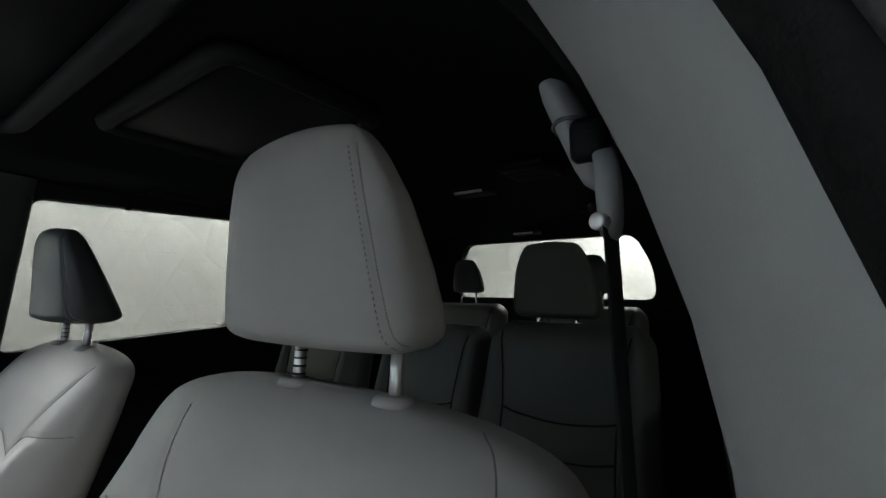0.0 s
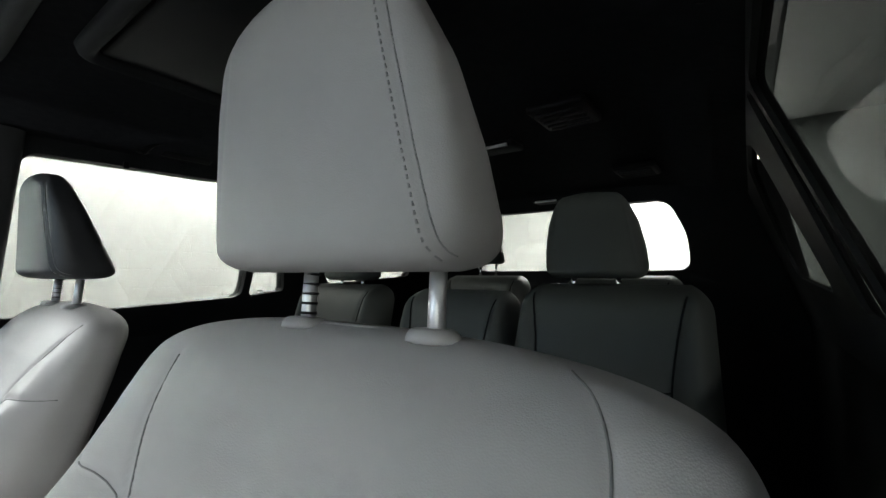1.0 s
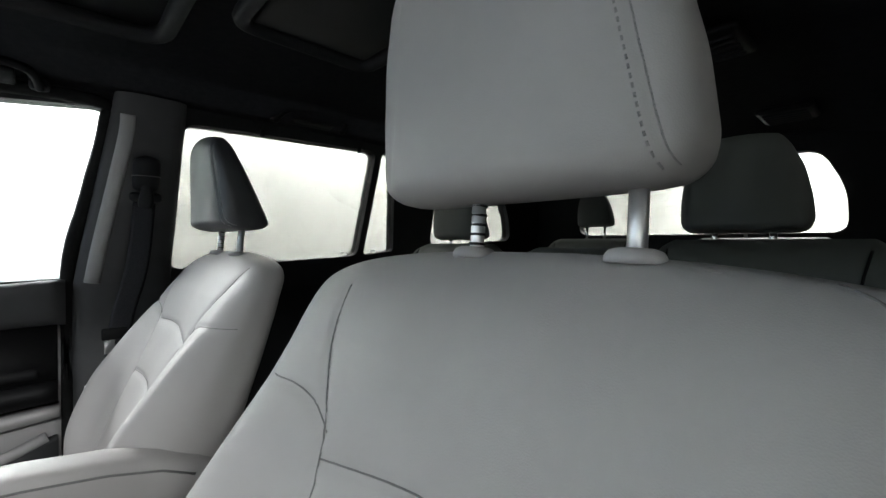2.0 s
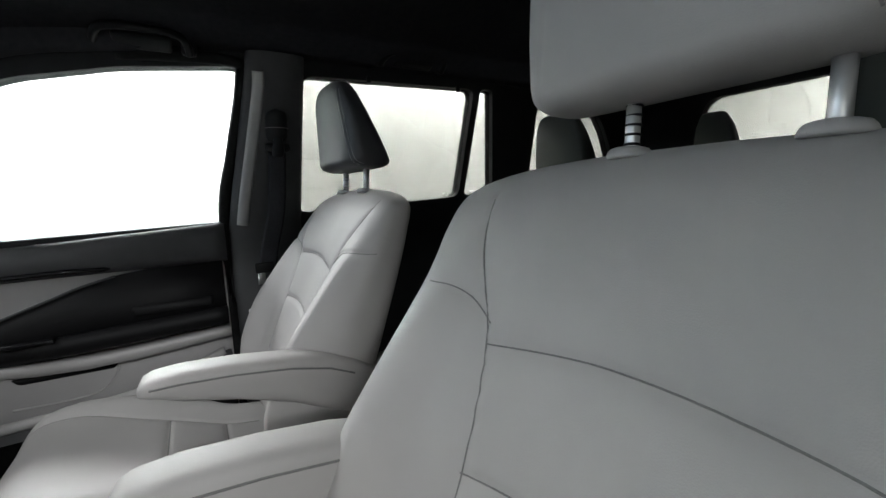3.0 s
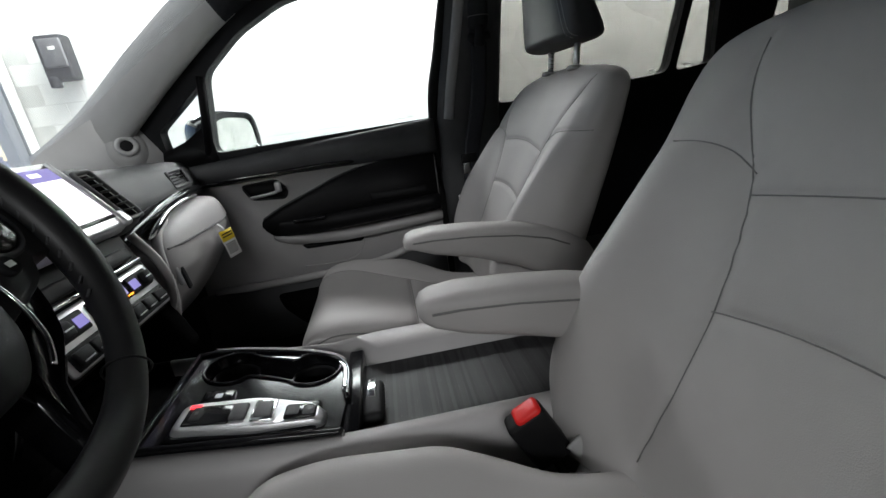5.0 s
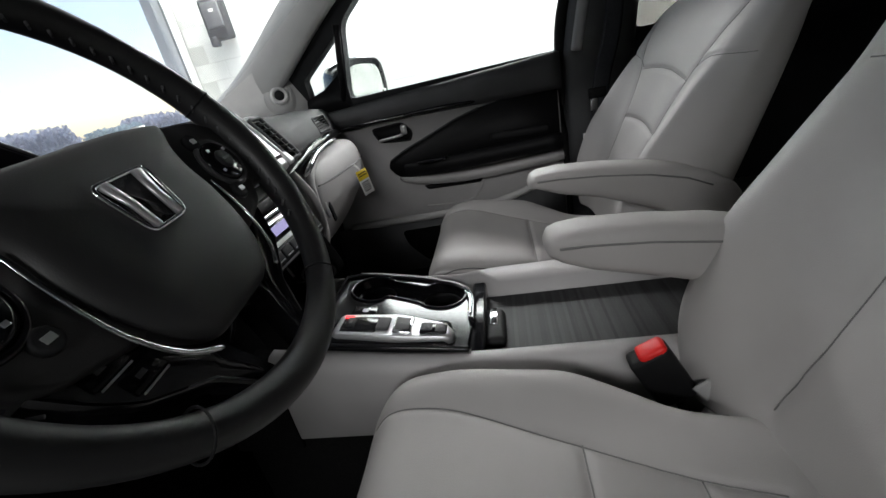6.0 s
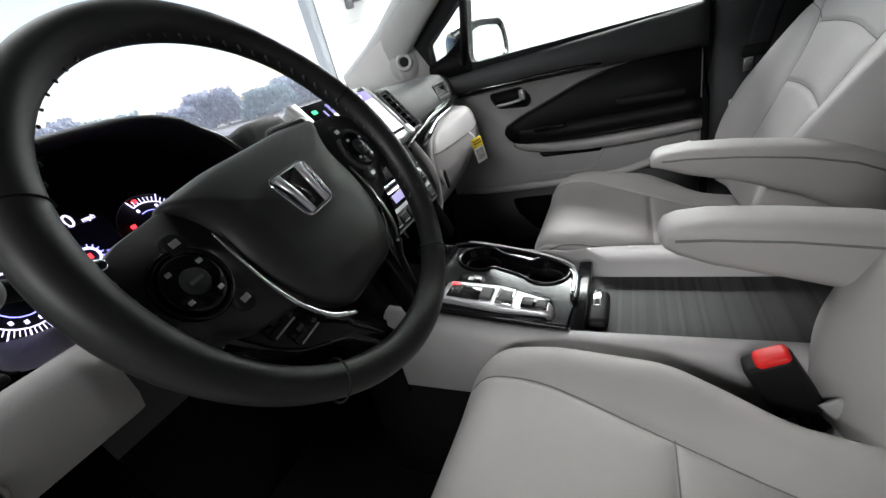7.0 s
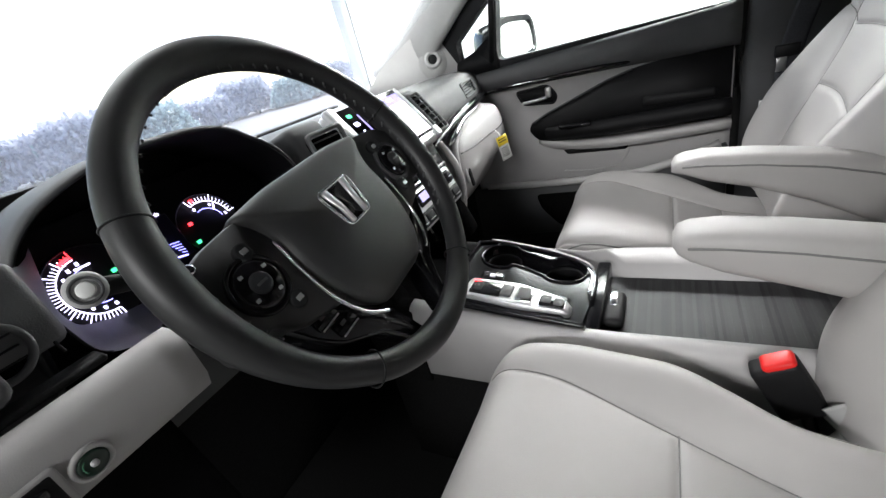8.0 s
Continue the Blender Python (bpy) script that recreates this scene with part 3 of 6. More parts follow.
def backrest(cx, out, lines):
    rows_n, front_n, back_n = 150, 170, 50
    vz = np.concatenate([np.linspace(0.80, 1.26, rows_n - 22), 1.26 + 0.034 * np.sin(np.linspace(0.08, 1, 22) * math.pi / 2)])
    an = np.concatenate([np.linspace(math.pi, 2 * math.pi, front_n, endpoint=False), np.linspace(0, math.pi, back_n, endpoint=False)])
    Z, A = np.meshgrid(vz, an, indexing="ij")
    hw = smooth_wave(Z, [(0.78, 0.25), (0.86, 0.270), (0.93, 0.284), (1.0, 0.286), (1.1, 0.284), (1.18, 0.282), (1.225, 0.278), (1.255, 0.270)])
    top = np.clip((Z - 1.215) / (1.2945 - 1.215), 0, 1)
    hw = hw * np.sqrt(np.clip(1 - top ** 4.2, 0.03, 1))
    yf = smooth_wave(Z, [(0.74, -0.25), (0.84, -0.235), (0.95, -0.198), (1.042, -0.155), (1.134, -0.106), (1.20, -0.075), (1.26, -0.046), (1.30, -0.02)])
    yb = smooth_wave(Z, [(0.74, -0.07), (0.95, -0.04), (1.1, 0.01), (1.2, 0.04), (1.27, 0.055), (1.30, 0.05)])
    squeeze = np.sqrt(np.clip(1 - top ** 4, 0.04, 1))
    yc, hd = (yf + yb) / 2 + 0.01 * top, (yb - yf) / 2 * squeeze
    c, s = np.cos(A), np.sin(A)
    U = hw * np.sign(c) * np.abs(c) ** 0.60
    U -= np.where(U > 0, (-0.006 if out > 0 else 0.020) * U / hw, 0)
    U += np.where(U < 0, (0.016 if out > 0 else -0.014) * U / hw, 0)
    if out > 0:
        Z = Z + 0.011 * np.clip((Z - 1.16) / 0.1, 0, 1)
    Y = yc + hd * np.sign(s) * np.abs(s) ** 0.62
    face = np.where(s < 0, np.clip(-s * 1.6, 0, 1), 0) * (1 - top ** 2)
    bol = smooth_wave(Z, [(0.78, 0.03), (0.9, 0.065), (1.02, 0.065), (1.12, 0.040), (1.18, 0.018), (1.22, 0.004), (1.26, 0.0)])
    r = np.abs(U) / hw
    Y -= face * bol * np.exp(-((r - 0.80) / 0.2) ** 2)
    Y += face * 0.008 * np.exp(-(U / 0.08) ** 2)
    d = np.full(Z.shape, 9.0)
    for line in lines:
        d = np.minimum(d, seg_dist(U, Z, line))
    Y += face * (0.0038 * np.exp(-(d / 0.0050) ** 2) + 0.0022 * np.exp(-(d / 0.017) ** 2))
    return grid_mesh(np.stack([cx + out * U, Y, Z], -1))


CUSH_SEAMS = [
    spline([(-0.136, -0.668), (-0.134, -0.633), (-0.124, -0.55), (-0.082, -0.425), (-0.05, -0.33), (-0.03, -0.25)], 5),
    [(-0.082, -0.418), (0.082, -0.418)],
    [(-0.045, -0.315), (0.045, -0.315)],
]

# the passenger cushion is flat to its inner edge and falls towards the back
PASS_SEAMS = [mirror_line(CUSH_SEAMS[0]), [(-0.206, -0.418), (0.082, -0.418)], [(-0.150, -0.315), (0.045, -0.315)], spline([(-0.190, -0.655), (-0.206, -0.60), (-0.207, -0.50), (-0.200, -0.42), (-0.18, -0.36)], 4)]


def cushion(cx, out, lines):
    rows_n, top_n, low_n = 150, 170, 40
    vy = np.concatenate([-0.64 - 0.035 * np.cos(np.linspace(0.06, 1, 26) * math.pi / 2), np.linspace(-0.64, -0.17, rows_n - 26)[1:]])
    an = np.concatenate([np.linspace(math.pi, 0, top_n, endpoint=False), np.linspace(0, -math.pi, low_n, endpoint=False)])
    Yv, A = np.meshgrid(vy, an, indexing="ij")
    nose = np.clip((-0.60 - Yv) / 0.075, 0, 1)
    hw = smooth_wave(Yv, [(-0.68, 0.205), (-0.62, 0.218), (-0.55, 0.220), (-0.42, 0.205), (-0.36, 0.178), (-0.31, 0.150), (-0.25, 0.140), (-0.15, 0.140)]) * (1 - 0.06 * nose ** 2)
    zt = smooth_wave(Yv, [(-0.7, 0.868), (-0.55, 0.868), (-0.42, 0.858), (-0.3, 0.845), (-0.15, 0.84)]) - 0.05 * nose ** 3
    if out < 0:
        zt -= smooth_wave(Yv, [(-0.7, 0.018), (-0.58, 0.020), (-0.42, 0.040), (-0.3, 0.058), (-0.15, 0.06)])
    zb = 0.72 + 0.03 * nose
    c, s = np.cos(A), np.sin(A)
    U = hw * np.sign(c) * np.abs(c) ** 0.55
    Z = (zt + zb) / 2 + (zt - zb) / 2 * np.sign(s) * np.abs(s) ** np.where((U < 0) & (out < 0), 0.36, 0.5)
    face = np.where(s > 0, np.clip(s * 1.6, 0, 1), 0)
    r = np.abs(U) / hw
    bol = smooth_wave(Yv, [(-0.68, 0.010), (-0.58, 0.026), (-0.42, 0.034), (-0.3, 0.014), (-0.17, 0.0)])
    Z += face * bol * np.exp(-((r - 0.78) / 0.2) ** 2) * np.where((U < 0) & (out < 0), 0.25, 1.0)
    d = np.full(Z.shape, 9.0)
    for line in lines:
        d = np.minimum(d, seg_dist(U, Yv, line))
    Z -= face * (0.0038 * np.exp(-(d / 0.0050) ** 2) + 0.0022 * np.exp(-(d / 0.017) ** 2))
    Yv = Yv + 0.01 * np.exp(-((Z - 0.80) / 0.004) ** 2) * nose * 0.4
    return grid_mesh(np.stack([cx + out * U, Yv, Z], -1))


def headrest(cx, cy, z0, scale=1.0, width=0.128, lean=0.0, tall=1.0):
    """A wedge: broad at the base, narrow at the crown."""
    rows_n, n = 60, 120
    t = np.linspace(0, 1, rows_n)
    an = np.linspace(0, 2 * math.pi, n, endpoint=False)
    T, A = np.meshgrid(t, an, indexing="ij")
    e = np.clip(np.minimum(T / 0.10, (1 - T) / 0.14), 0, 1)
    rnd = np.sqrt(np.clip(1 - (1 - e) ** 2, 0.0015, 1))
    hw = (width + smooth_wave(T, [(0, -0.004), (0.15, 0.006), (0.4, 0.003), (0.7, -0.009), (1.0, -0.038)])) * (0.84 + 0.16 * rnd)
    hd = (0.056 - 0.040 * T ** 0.9) * (0.30 + 0.70 * rnd)
    yc = -0.002 - 0.040 * T
    c, s = np.cos(A), np.sin(A)
    U = hw * np.sign(c) * np.abs(c) ** 0.48
    U = U + np.where(U < 0, lean * U / hw, 0)
    Y = yc + hd * np.sign(s) * np.abs(s) ** 0.5
    Y -= np.where(s < 0, 0.012 * (1 - (U / width) ** 2), 0)
    Z = 0.195 * T + np.where(True, 0.018 * (1 - (np.abs(U) / width) ** 2) * T, 0)
    d = np.abs(np.abs(U) - (0.1235 - 0.038 * T) * width / 0.128)
    groove = np.exp(-(d / 0.0028) ** 2) * np.where(s < 0, 1, 0) * rnd
    Y += 0.0014 * groove
    return grid_mesh(np.stack([cx + U * scale, cy + Y * scale, z0 + Z * scale * tall], -1))


def laid(bm, lines, way, r, place):
    """Thread along lines laid on a form: place turns a point of a line into the start of a drop in the direction way."""
    tree = BVHTree.FromBMesh(bm)
    out = bmesh.new()
    for line in lines:
        pts = []
        for a, b in zip(line, line[1:]):
            n = max(1, int(math.hypot(b[0] - a[0], b[1] - a[1]) / 0.008))
            pts += [(a[0] + (b[0] - a[0]) * i / n, a[1] + (b[1] - a[1]) * i / n) for i in range(n)]
        run = []
        for p in pts + [line[-1]]:
            hit = tree.ray_cast(Vector(place(p)), Vector(way))[0]
            if hit is not None:
                run.append(hit - Vector(way) * r * 0.25)
        if len(run) > 2:
            tube(out, run, r, 6)
    return out


def front_seat(name, cx, hx, out, label):
    seat = thing(name, label, "car seat", "front seats")
    lines = [[((0.93 if out < 0 else 0.88 if a < 0 else 1.04) * a + (0.012 if out > 0 else 0.0), b) for a, b in line] for line in BACK_SEAMS + [OUTER_SEAM, mirror_line(BACK_SEAMS[3])]]
    bm = backrest(cx, out, lines)
    thread = laid(bm, lines, (0, 1, 0), 0.0008, lambda p: (cx + out * p[0], -1.0, p[1]))
    br = part("backrest", bm, LEATHER, seat)
    part("seam", thread, SEAM, br, "dark sewn seams")
    ccx = 0.426 if out > 0 else -0.352
    cush = CUSH_SEAMS + [mirror_line(CUSH_SEAMS[0])] if out > 0 else PASS_SEAMS
    bm = cushion(ccx, out, cush)
    thread = laid(bm, cush[:3] if out < 0 else cush, (0, 0, -1), 0.0008, lambda p: (ccx + out * p[0], p[1], 2.0))
    cu_bm = bm.copy()
    cu = part("cushion", bm, LEATHER, seat)
    part("seam", thread, SEAM, cu, "dark sewn seams")
    pipes = [[(-0.655, 0.800 + dz), (-0.62, 0.822 + dz), (-0.52, 0.832 + dz), (-0.38, 0.834 + dz), (-0.25, 0.828 + dz)] for dz in (0.0, -0.032)]
    if out < 0:
        pipes = [[(-0.652, 0.800), (-0.635, 0.818), (-0.61, 0.829), (-0.56, 0.830), (-0.49, 0.815), (-0.41, 0.802), (-0.30, 0.784)]]
    for pipe in pipes:
        edge = laid(cu_bm, [spline(pipe, 5)], (out, 0, 0), 0.0019, lambda p: (ccx - out, p[0], p[1]))
        part("piping", edge, SEAM, cu)
    cu_bm.free()
    part("seat_base", boxed((cx, -0.38, 0.64), (0.40, 0.46, 0.20), 0.02), BLACK, seat)
    zh, yh = (1.348, 0.020) if out > 0 else (1.338, 0.012)
    bm = headrest(hx, yh, zh, lean=0.022 if out > 0 else 0.0, tall=1.0 if out > 0 else 0.88)
    tree = BVHTree.FromBMesh(bm)
    stitches = []
    for k in ((1,) if out > 0 else (-1, 1)):
        stitch = bmesh.new()
        stitches.append(stitch)
        for off, dash in ((0.0, 60), (0.007, 34)):
            for i in range(dash):
                run = []
                for f in (0.0, 0.5, 1.0) if dash == 60 else (0.1, 0.35, 0.6):
                    t = 0.03 + 0.91 * (i + f) / dash
                    u = 0.124 - off - 0.038 * t
                    hit = tree.ray_cast(Vector((hx + k * u, -1.0, zh + 0.197 * t * (1.0 if out > 0 else 0.88))), Vector((0, 1, 0)))[0]
                    if hit is not None:
                        run.append(hit - Vector((0, 0.0001, 0)))
                if len(run) == 3:
                    tube(stitch, run, 0.0006 if dash == 60 else 0.0008, 5)
    # only the passenger headrest carries its shade as a darker leather
    hr = part("headrest", bm, LEATHER if out > 0 else LEATHER_SHADED, seat, "" if out > 0 else "grey leather headrest with shade in its colour")
    for stitch in stitches:
        tagged(part("stitching", stitch, STITCH, hr, "double stitched edge seam"), kind="stuff")
    px = hx + 0.019 * (out > 0)
    for k in (-1, 1):
        bm = tubed([(px + k * 0.071, yh - 0.008, 1.27), (px + k * 0.071, yh, zh + 0.022)], 0.0065, 14)
        post = part("headrest_post", bm, SATIN, hr, "bright metal headrest post")
        if k < 0:
            for q in range(5):
                part("post_notch", ring((px + k * 0.071, yh - 0.0045 + 0.0009 * q, zh - 0.036 + 0.0085 * q), (0, 0.09, 1), 0.0062, 0.0014, 16, 6), DARK, post)
        part("post_collar", disced((px + k * 0.071, yh - 0.008, zh - (0.044 if out > 0 else 0.048)), (0, 0.1, 1), 0.021, 0.010, 0.004, 24, 0.017), SOFT, post, "grey plastic collar")
    if out < 0:
        part("airbag_label", boxed((-0.612, -0.215, 0.965), (0.004, 0.022, 0.045), 0.001), WHITE, seat, "small white label")
    # armrest on the inner side
    ax = (0.430 if out > 0 else -0.349) - out * (0.264 if out > 0 else 0.255)
    rows = []
    thin = 0.0 if out > 0 else 0.018
    for y, zt, zb, w in ((-0.424, 1.016, 1.006, 0.016), (-0.418, 1.026, 0.998, 0.027), (-0.405, 1.031, 0.990, 0.033), (-0.37, 1.034, 0.976, 0.036), (-0.30, 1.030, 0.958, 0.037), (-0.22, 1.020, 0.935, 0.037), (-0.16, 1.006, 0.908, 0.036), (-0.11, 0.985, 0.892, 0.034), (-0.075, 0.962, 0.905, 0.030), (-0.064, 0.946, 0.922, 0.02)):
        zb += thin * min(1, max(0, (-0.10 - y) / 0.2)) * min(1, (zt - zb) / 0.04)
        zt += 0.006 * (out < 0)
        rows.append([(ax + w * math.copysign(abs(math.cos(a)) ** 0.55, math.cos(a)), y, (zt + zb) / 2 + (zt - zb) / 2 * math.copysign(abs(math.sin(a)) ** 0.6, math.sin(a))) for a in [6.28318 * k / 32 for k in range(32)]])
    rows = [[Vector(a).lerp(Vector(b), f) for a, b in zip(r0, r1)] for r0, r1 in zip(rows, rows[1:]) for f in (0, 0.5)] + [[Vector(v) for v in rows[-1]]]
    arm = part("armrest", loft(rows), LEATHER, seat)
    for k in (-1, 1):
        part("piping", tubed([(ax + k * 0.0355, y, z + 0.010 * (out < 0)) for y, z in ((-0.408, 1.016), (-0.37, 1.016), (-0.30, 1.011), (-0.22, 1.000), (-0.16, 0.985), (-0.12, 0.966))], 0.0016, 6), SEAM, arm)
    return seat


driver = front_seat("driver_seat", 0.416, 0.424, 1, "light grey leather driver's seat with headrest raised")
passenger = front_seat("passenger_seat", -0.358, -0.349, -1, "light grey leather passenger seat with folded-down armrest")


# ---- rear seats ----
def rear_waist(z, hw0, top):
    """Half width of the middle panel, drawn in at its waist."""
    return hw0 * (0.60 + 0.12 * np.clip((z - top + 0.24) / 0.22, -1, 1) ** 2)


def rear_back(cx, y0, hw0, top):
    an = np.linspace(0, 2 * math.pi, 90, endpoint=False)
    vz = np.concatenate([np.linspace(0.70, top - 0.05, 40), top - 0.05 + 0.05 * np.sin(np.linspace(0.1, 1, 12) * math.pi / 2)])
    Z, A = np.meshgrid(vz, an, indexing="ij")
    k = np.clip((Z - (top - 0.06)) / 0.0605, 0, 1)
    hw = (hw0 - 0.02 * np.clip((Z - 1.0) / 0.3, 0, 1)) * np.sqrt(np.clip(1 - 0.35 * k ** 2.5, 0.05, 1))
    hd = 0.065 * np.sqrt(np.clip(1 - k ** 3, 0.05, 1))
    yc = y0 + 0.30 * (Z - top)
    c, s = np.cos(A), np.sin(A)
    U = hw * np.sign(c) * np.abs(c) ** 0.45
    Y = yc + hd * np.sign(s) * np.abs(s) ** 0.6
    face = np.where(s < 0, np.clip(-s * 1.6, 0, 1), 0)
    waist = rear_waist(Z, hw0, top)
    bow = 0.016 * (U / waist) ** 2
    d = np.minimum(np.abs(np.abs(U) - waist), np.where(np.abs(U) < waist, np.minimum(np.abs(Z - top + 0.20 - bow), np.abs(Z - top + 0.27 - bow)), 9))
    Y += face * 0.008 * np.exp(-(d / 0.008) ** 2)
    Y -= face * 0.02 * np.exp(-((np.abs(U) / hw0 - 0.8) / 0.16) ** 2)
    return grid_mesh(np.stack([cx + U, Y, Z], -1))


def rear_seat(cx, y0, hw, top, rest, label, group, rs=1.0, rw=0.128, hdx=0.0):
    seat = thing("rear_seat", label, "car seat", group)
    bm = rear_back(cx, y0, hw, top)
    zs = [0.78 + (top - 0.80) * k / 14 for k in range(15)]
    sides = [[(k * rear_waist(z, hw, top), z) for z in zs] for k in (-1, 1)]
    across = [[(rear_waist(top - dz, hw, top) * q / 5, top - dz + 0.016 * (q / 5) ** 2) for q in range(-5, 6)] for dz in (0.20, 0.27)]
    thread = [laid(bm, [ln], (0, 1, 0), 0.0022, lambda p: (cx + p[0], -0.5 + y0, p[1])) for ln in sides + across]
    # rear rows take the darkened leather colour instead of real shade
    br = part("backrest", bm, LEATHER_REAR_SHADED, seat)
    for t in thread:
        part("seam", t, BLACK, br)
    part("cushion", boxed((cx, y0 - 0.42, 0.62), (hw * 1.96, 0.48, 0.40), 0.05, 4), LEATHER_REAR_SHADED, seat)
    if rest:
        hr = part("headrest", headrest(cx + hdx, y0 + 0.01, top + rest, rs, rw), LEATHER_REAR_SHADED, seat)
        for k in (-1, 1):
            part("headrest_post", tubed([(cx + hdx + k * 0.055 * rs, y0, top - 0.03), (cx + hdx + k * 0.055 * rs, y0 + 0.01, top + rest + 0.03)], 0.006, 10), CHROME, hr)
    return seat


rear_seat(0.455, 0.72, 0.205, 1.322, 0.012, "grey leather second-row seat with tall headrest", "second row seats", 0.86, 0.118, -0.032)
rear_seat(0.073, 0.735, 0.178, 1.302, 0, "grey leather second-row middle seat back", "second row seats")
rear_seat(-0.36, 0.72, 0.195, 1.312, 0.012, "grey leather second-row seat with tall headrest", "second row seats", 0.88, 0.118)
rear_seat(0.325, 1.42, 0.22, 1.335, 0.05, "grey leather third-row seat under the back glass", "third row seats", 0.72, 0.1)
rear_seat(-0.245, 1.42, 0.22, 1.335, 0.05, "grey leather third-row seat under the back glass", "third row seats", 0.72, 0.1)


# ---- passenger door ----
def door():
    d = thing("passenger_door", "closed passenger door with grey panel and black armrest", "car door")
    xi = -0.775
    grey = rounded([(-1.10, 1.12), (-0.265, 1.115), (-0.265, 0.60), (-1.10, 0.55)], 0.02)
    part("door_panel", slab(grey, xi - 0.045, xi, 0.006), SOFT, d)
    top = []
    for i in range(25):
        y = -1.10 + 0.845 * i / 24
        zt, zb = 1.168 + 0.052 * i / 24, 1.108
        ring_pts = [(xi - 0.045, zb), (xi + 0.004, zb), (xi + 0.016, zb + 0.02), (xi + 0.016, zt - 0.03), (xi + 0.008, zt - 0.008), (xi - 0.006, zt), (xi - 0.045, zt)]
        top.append([(x, y, z) for x, z in ring_pts])
    part("upper_trim", loft(top), DASH, d, "black padded window ledge")
    ins = spline([(-0.862, 0.950), (-0.852, 0.976), (-0.80, 1.002), (-0.733, 1.028), (-0.66, 1.055), (-0.596, 1.079), (-0.523, 1.098), (-0.45, 1.108)], 5) + [(-0.27, 1.110), (-0.27, 0.932)] + spline([(-0.30, 0.93), (-0.50, 0.915), (-0.70, 0.910), (-0.815, 0.912), (-0.85, 0.932)], 4)
    part("insert", slab(ins, xi - 0.01, xi + 0.012, 0.006), BLACK, d, "black padded door insert")
    part("insert_edge", tubed([(xi + 0.011, y, z) for y, z in spline([(-0.852, 0.976), (-0.80, 1.002), (-0.733, 1.028), (-0.66, 1.055), (-0.596, 1.079), (-0.523, 1.098)], 4)], 0.0035, 6), DASH, d)
    # hollowed armrest ledge below the insert
    rows = []
    for i in range(17):
        t = i / 16
        y = -0.835 + 0.565 * t
        w = 0.055 * math.sin(min(1, t * 3.2) * math.pi / 2)
        zt = 0.952 + 0.022 * t
        rows.append([(xi, y, zt), (xi + w * 0.8, y, zt + 0.004), (xi + w, y, zt - 0.008), (xi + w, y, zt - 0.03), (xi + w * 0.7, y, zt - 0.045), (xi, y, zt - 0.05)])
    part("armrest", loft(rows), BLACK, d, "black door armrest")
    rows = []
    for y, zt, zb, w in ((-0.838, 0.914, 0.906, 0.004), (-0.82, 0.912, 0.892, 0.014), (-0.78, 0.908, 0.880, 0.028), (-0.70, 0.904, 0.872, 0.042), (-0.60, 0.903, 0.868, 0.050), (-0.50, 0.906, 0.871, 0.053), (-0.40, 0.911, 0.878, 0.053), (-0.30, 0.917, 0.886, 0.052), (-0.268, 0.918, 0.888, 0.051)):
        rows.append([(xi, y, zt), (xi + w * 0.8, y, zt), (xi + w * 0.96, y, zt - 0.004), (xi + w, y, (zt + zb) / 2 + 0.004), (xi + w * 0.9, y, zb + 0.004), (xi + w * 0.55, y, zb), (xi, y, zb - 0.004)])
    part("armrest_lip", loft(rows), SOFT, d, "grey ledge under the black armrest")
    part("switch_panel", boxed((xi + 0.045, -0.70, 0.962), (0.035, 0.10, 0.012), 0.003), GLOSS, d, "window switch panel")
    part("pull_pocket", boxed((xi + 0.006, -0.40, 0.995), (0.028, 0.20, 0.035), 0.012), BLACK, d)
    part("gloss_strip", tubed(spline([(xi + 0.012, -1.02, 1.108), (xi + 0.016, -0.85, 1.116), (xi + 0.016, -0.65, 1.122), (xi + 0.014, -0.53, 1.120)], 6), [0.004] + [0.011] * 14 + [0.009] * 3 + [0.003], 8, flat=0.6), GLOSS, d, "glossy black accent strip")
    part("chrome_line", tubed([(xi + 0.024, -0.955, 1.117), (xi + 0.026, -0.85, 1.119), (xi + 0.026, -0.77, 1.120)], 0.0026, 6), CHROME, d)
    bez_o = rounded([(-0.897, 1.090), (-0.785, 1.097), (-0.756, 1.060), (-0.768, 1.034), (-0.874, 1.043)], 0.016)
    bez = part("handle_bezel", slab(bez_o, xi - 0.012, xi + 0.003, 0.002), BLACK, d, "dark recess of the door handle")
    part("bezel_rim", tubed([(xi + 0.003, y, z) for y, z in bez_o], 0.0032, 8, True), DARK, bez)
    part("handle", tubed(spline([(xi + 0.008, -0.872, 1.050), (xi + 0.016, -0.855, 1.052), (xi + 0.017, -0.82, 1.055), (xi + 0.012, -0.790, 1.059)], 4), 0.0075, 10, flat=0.7), SATIN, bez, "satin chrome door handle")
    part("lock_knob", boxed((xi + 0.010, -0.783, 1.074), (0.014, 0.020, 0.034), 0.005), SATIN, bez)
    # black strip for the shadow at the top of the map pocket
    part("pocket_shade", slab(rounded([(-0.755, 0.868), (-0.540, 0.866), (-0.552, 0.850), (-0.74, 0.852)], 0.006), xi - 0.004, xi + 0.004, 0.001), BLACK, d, "map pocket mouth with its shade as a dark strip")
    part("pocket_edge", tubed([(xi + 0.001, y, z) for y, z in spline([(-0.540, 0.864), (-0.548, 0.836), (-0.572, 0.803), (-0.61, 0.788), (-0.68, 0.786), (-0.76, 0.79)], 5)], 0.0035, 6), SOFT, d, "moulded edge of the map pocket")
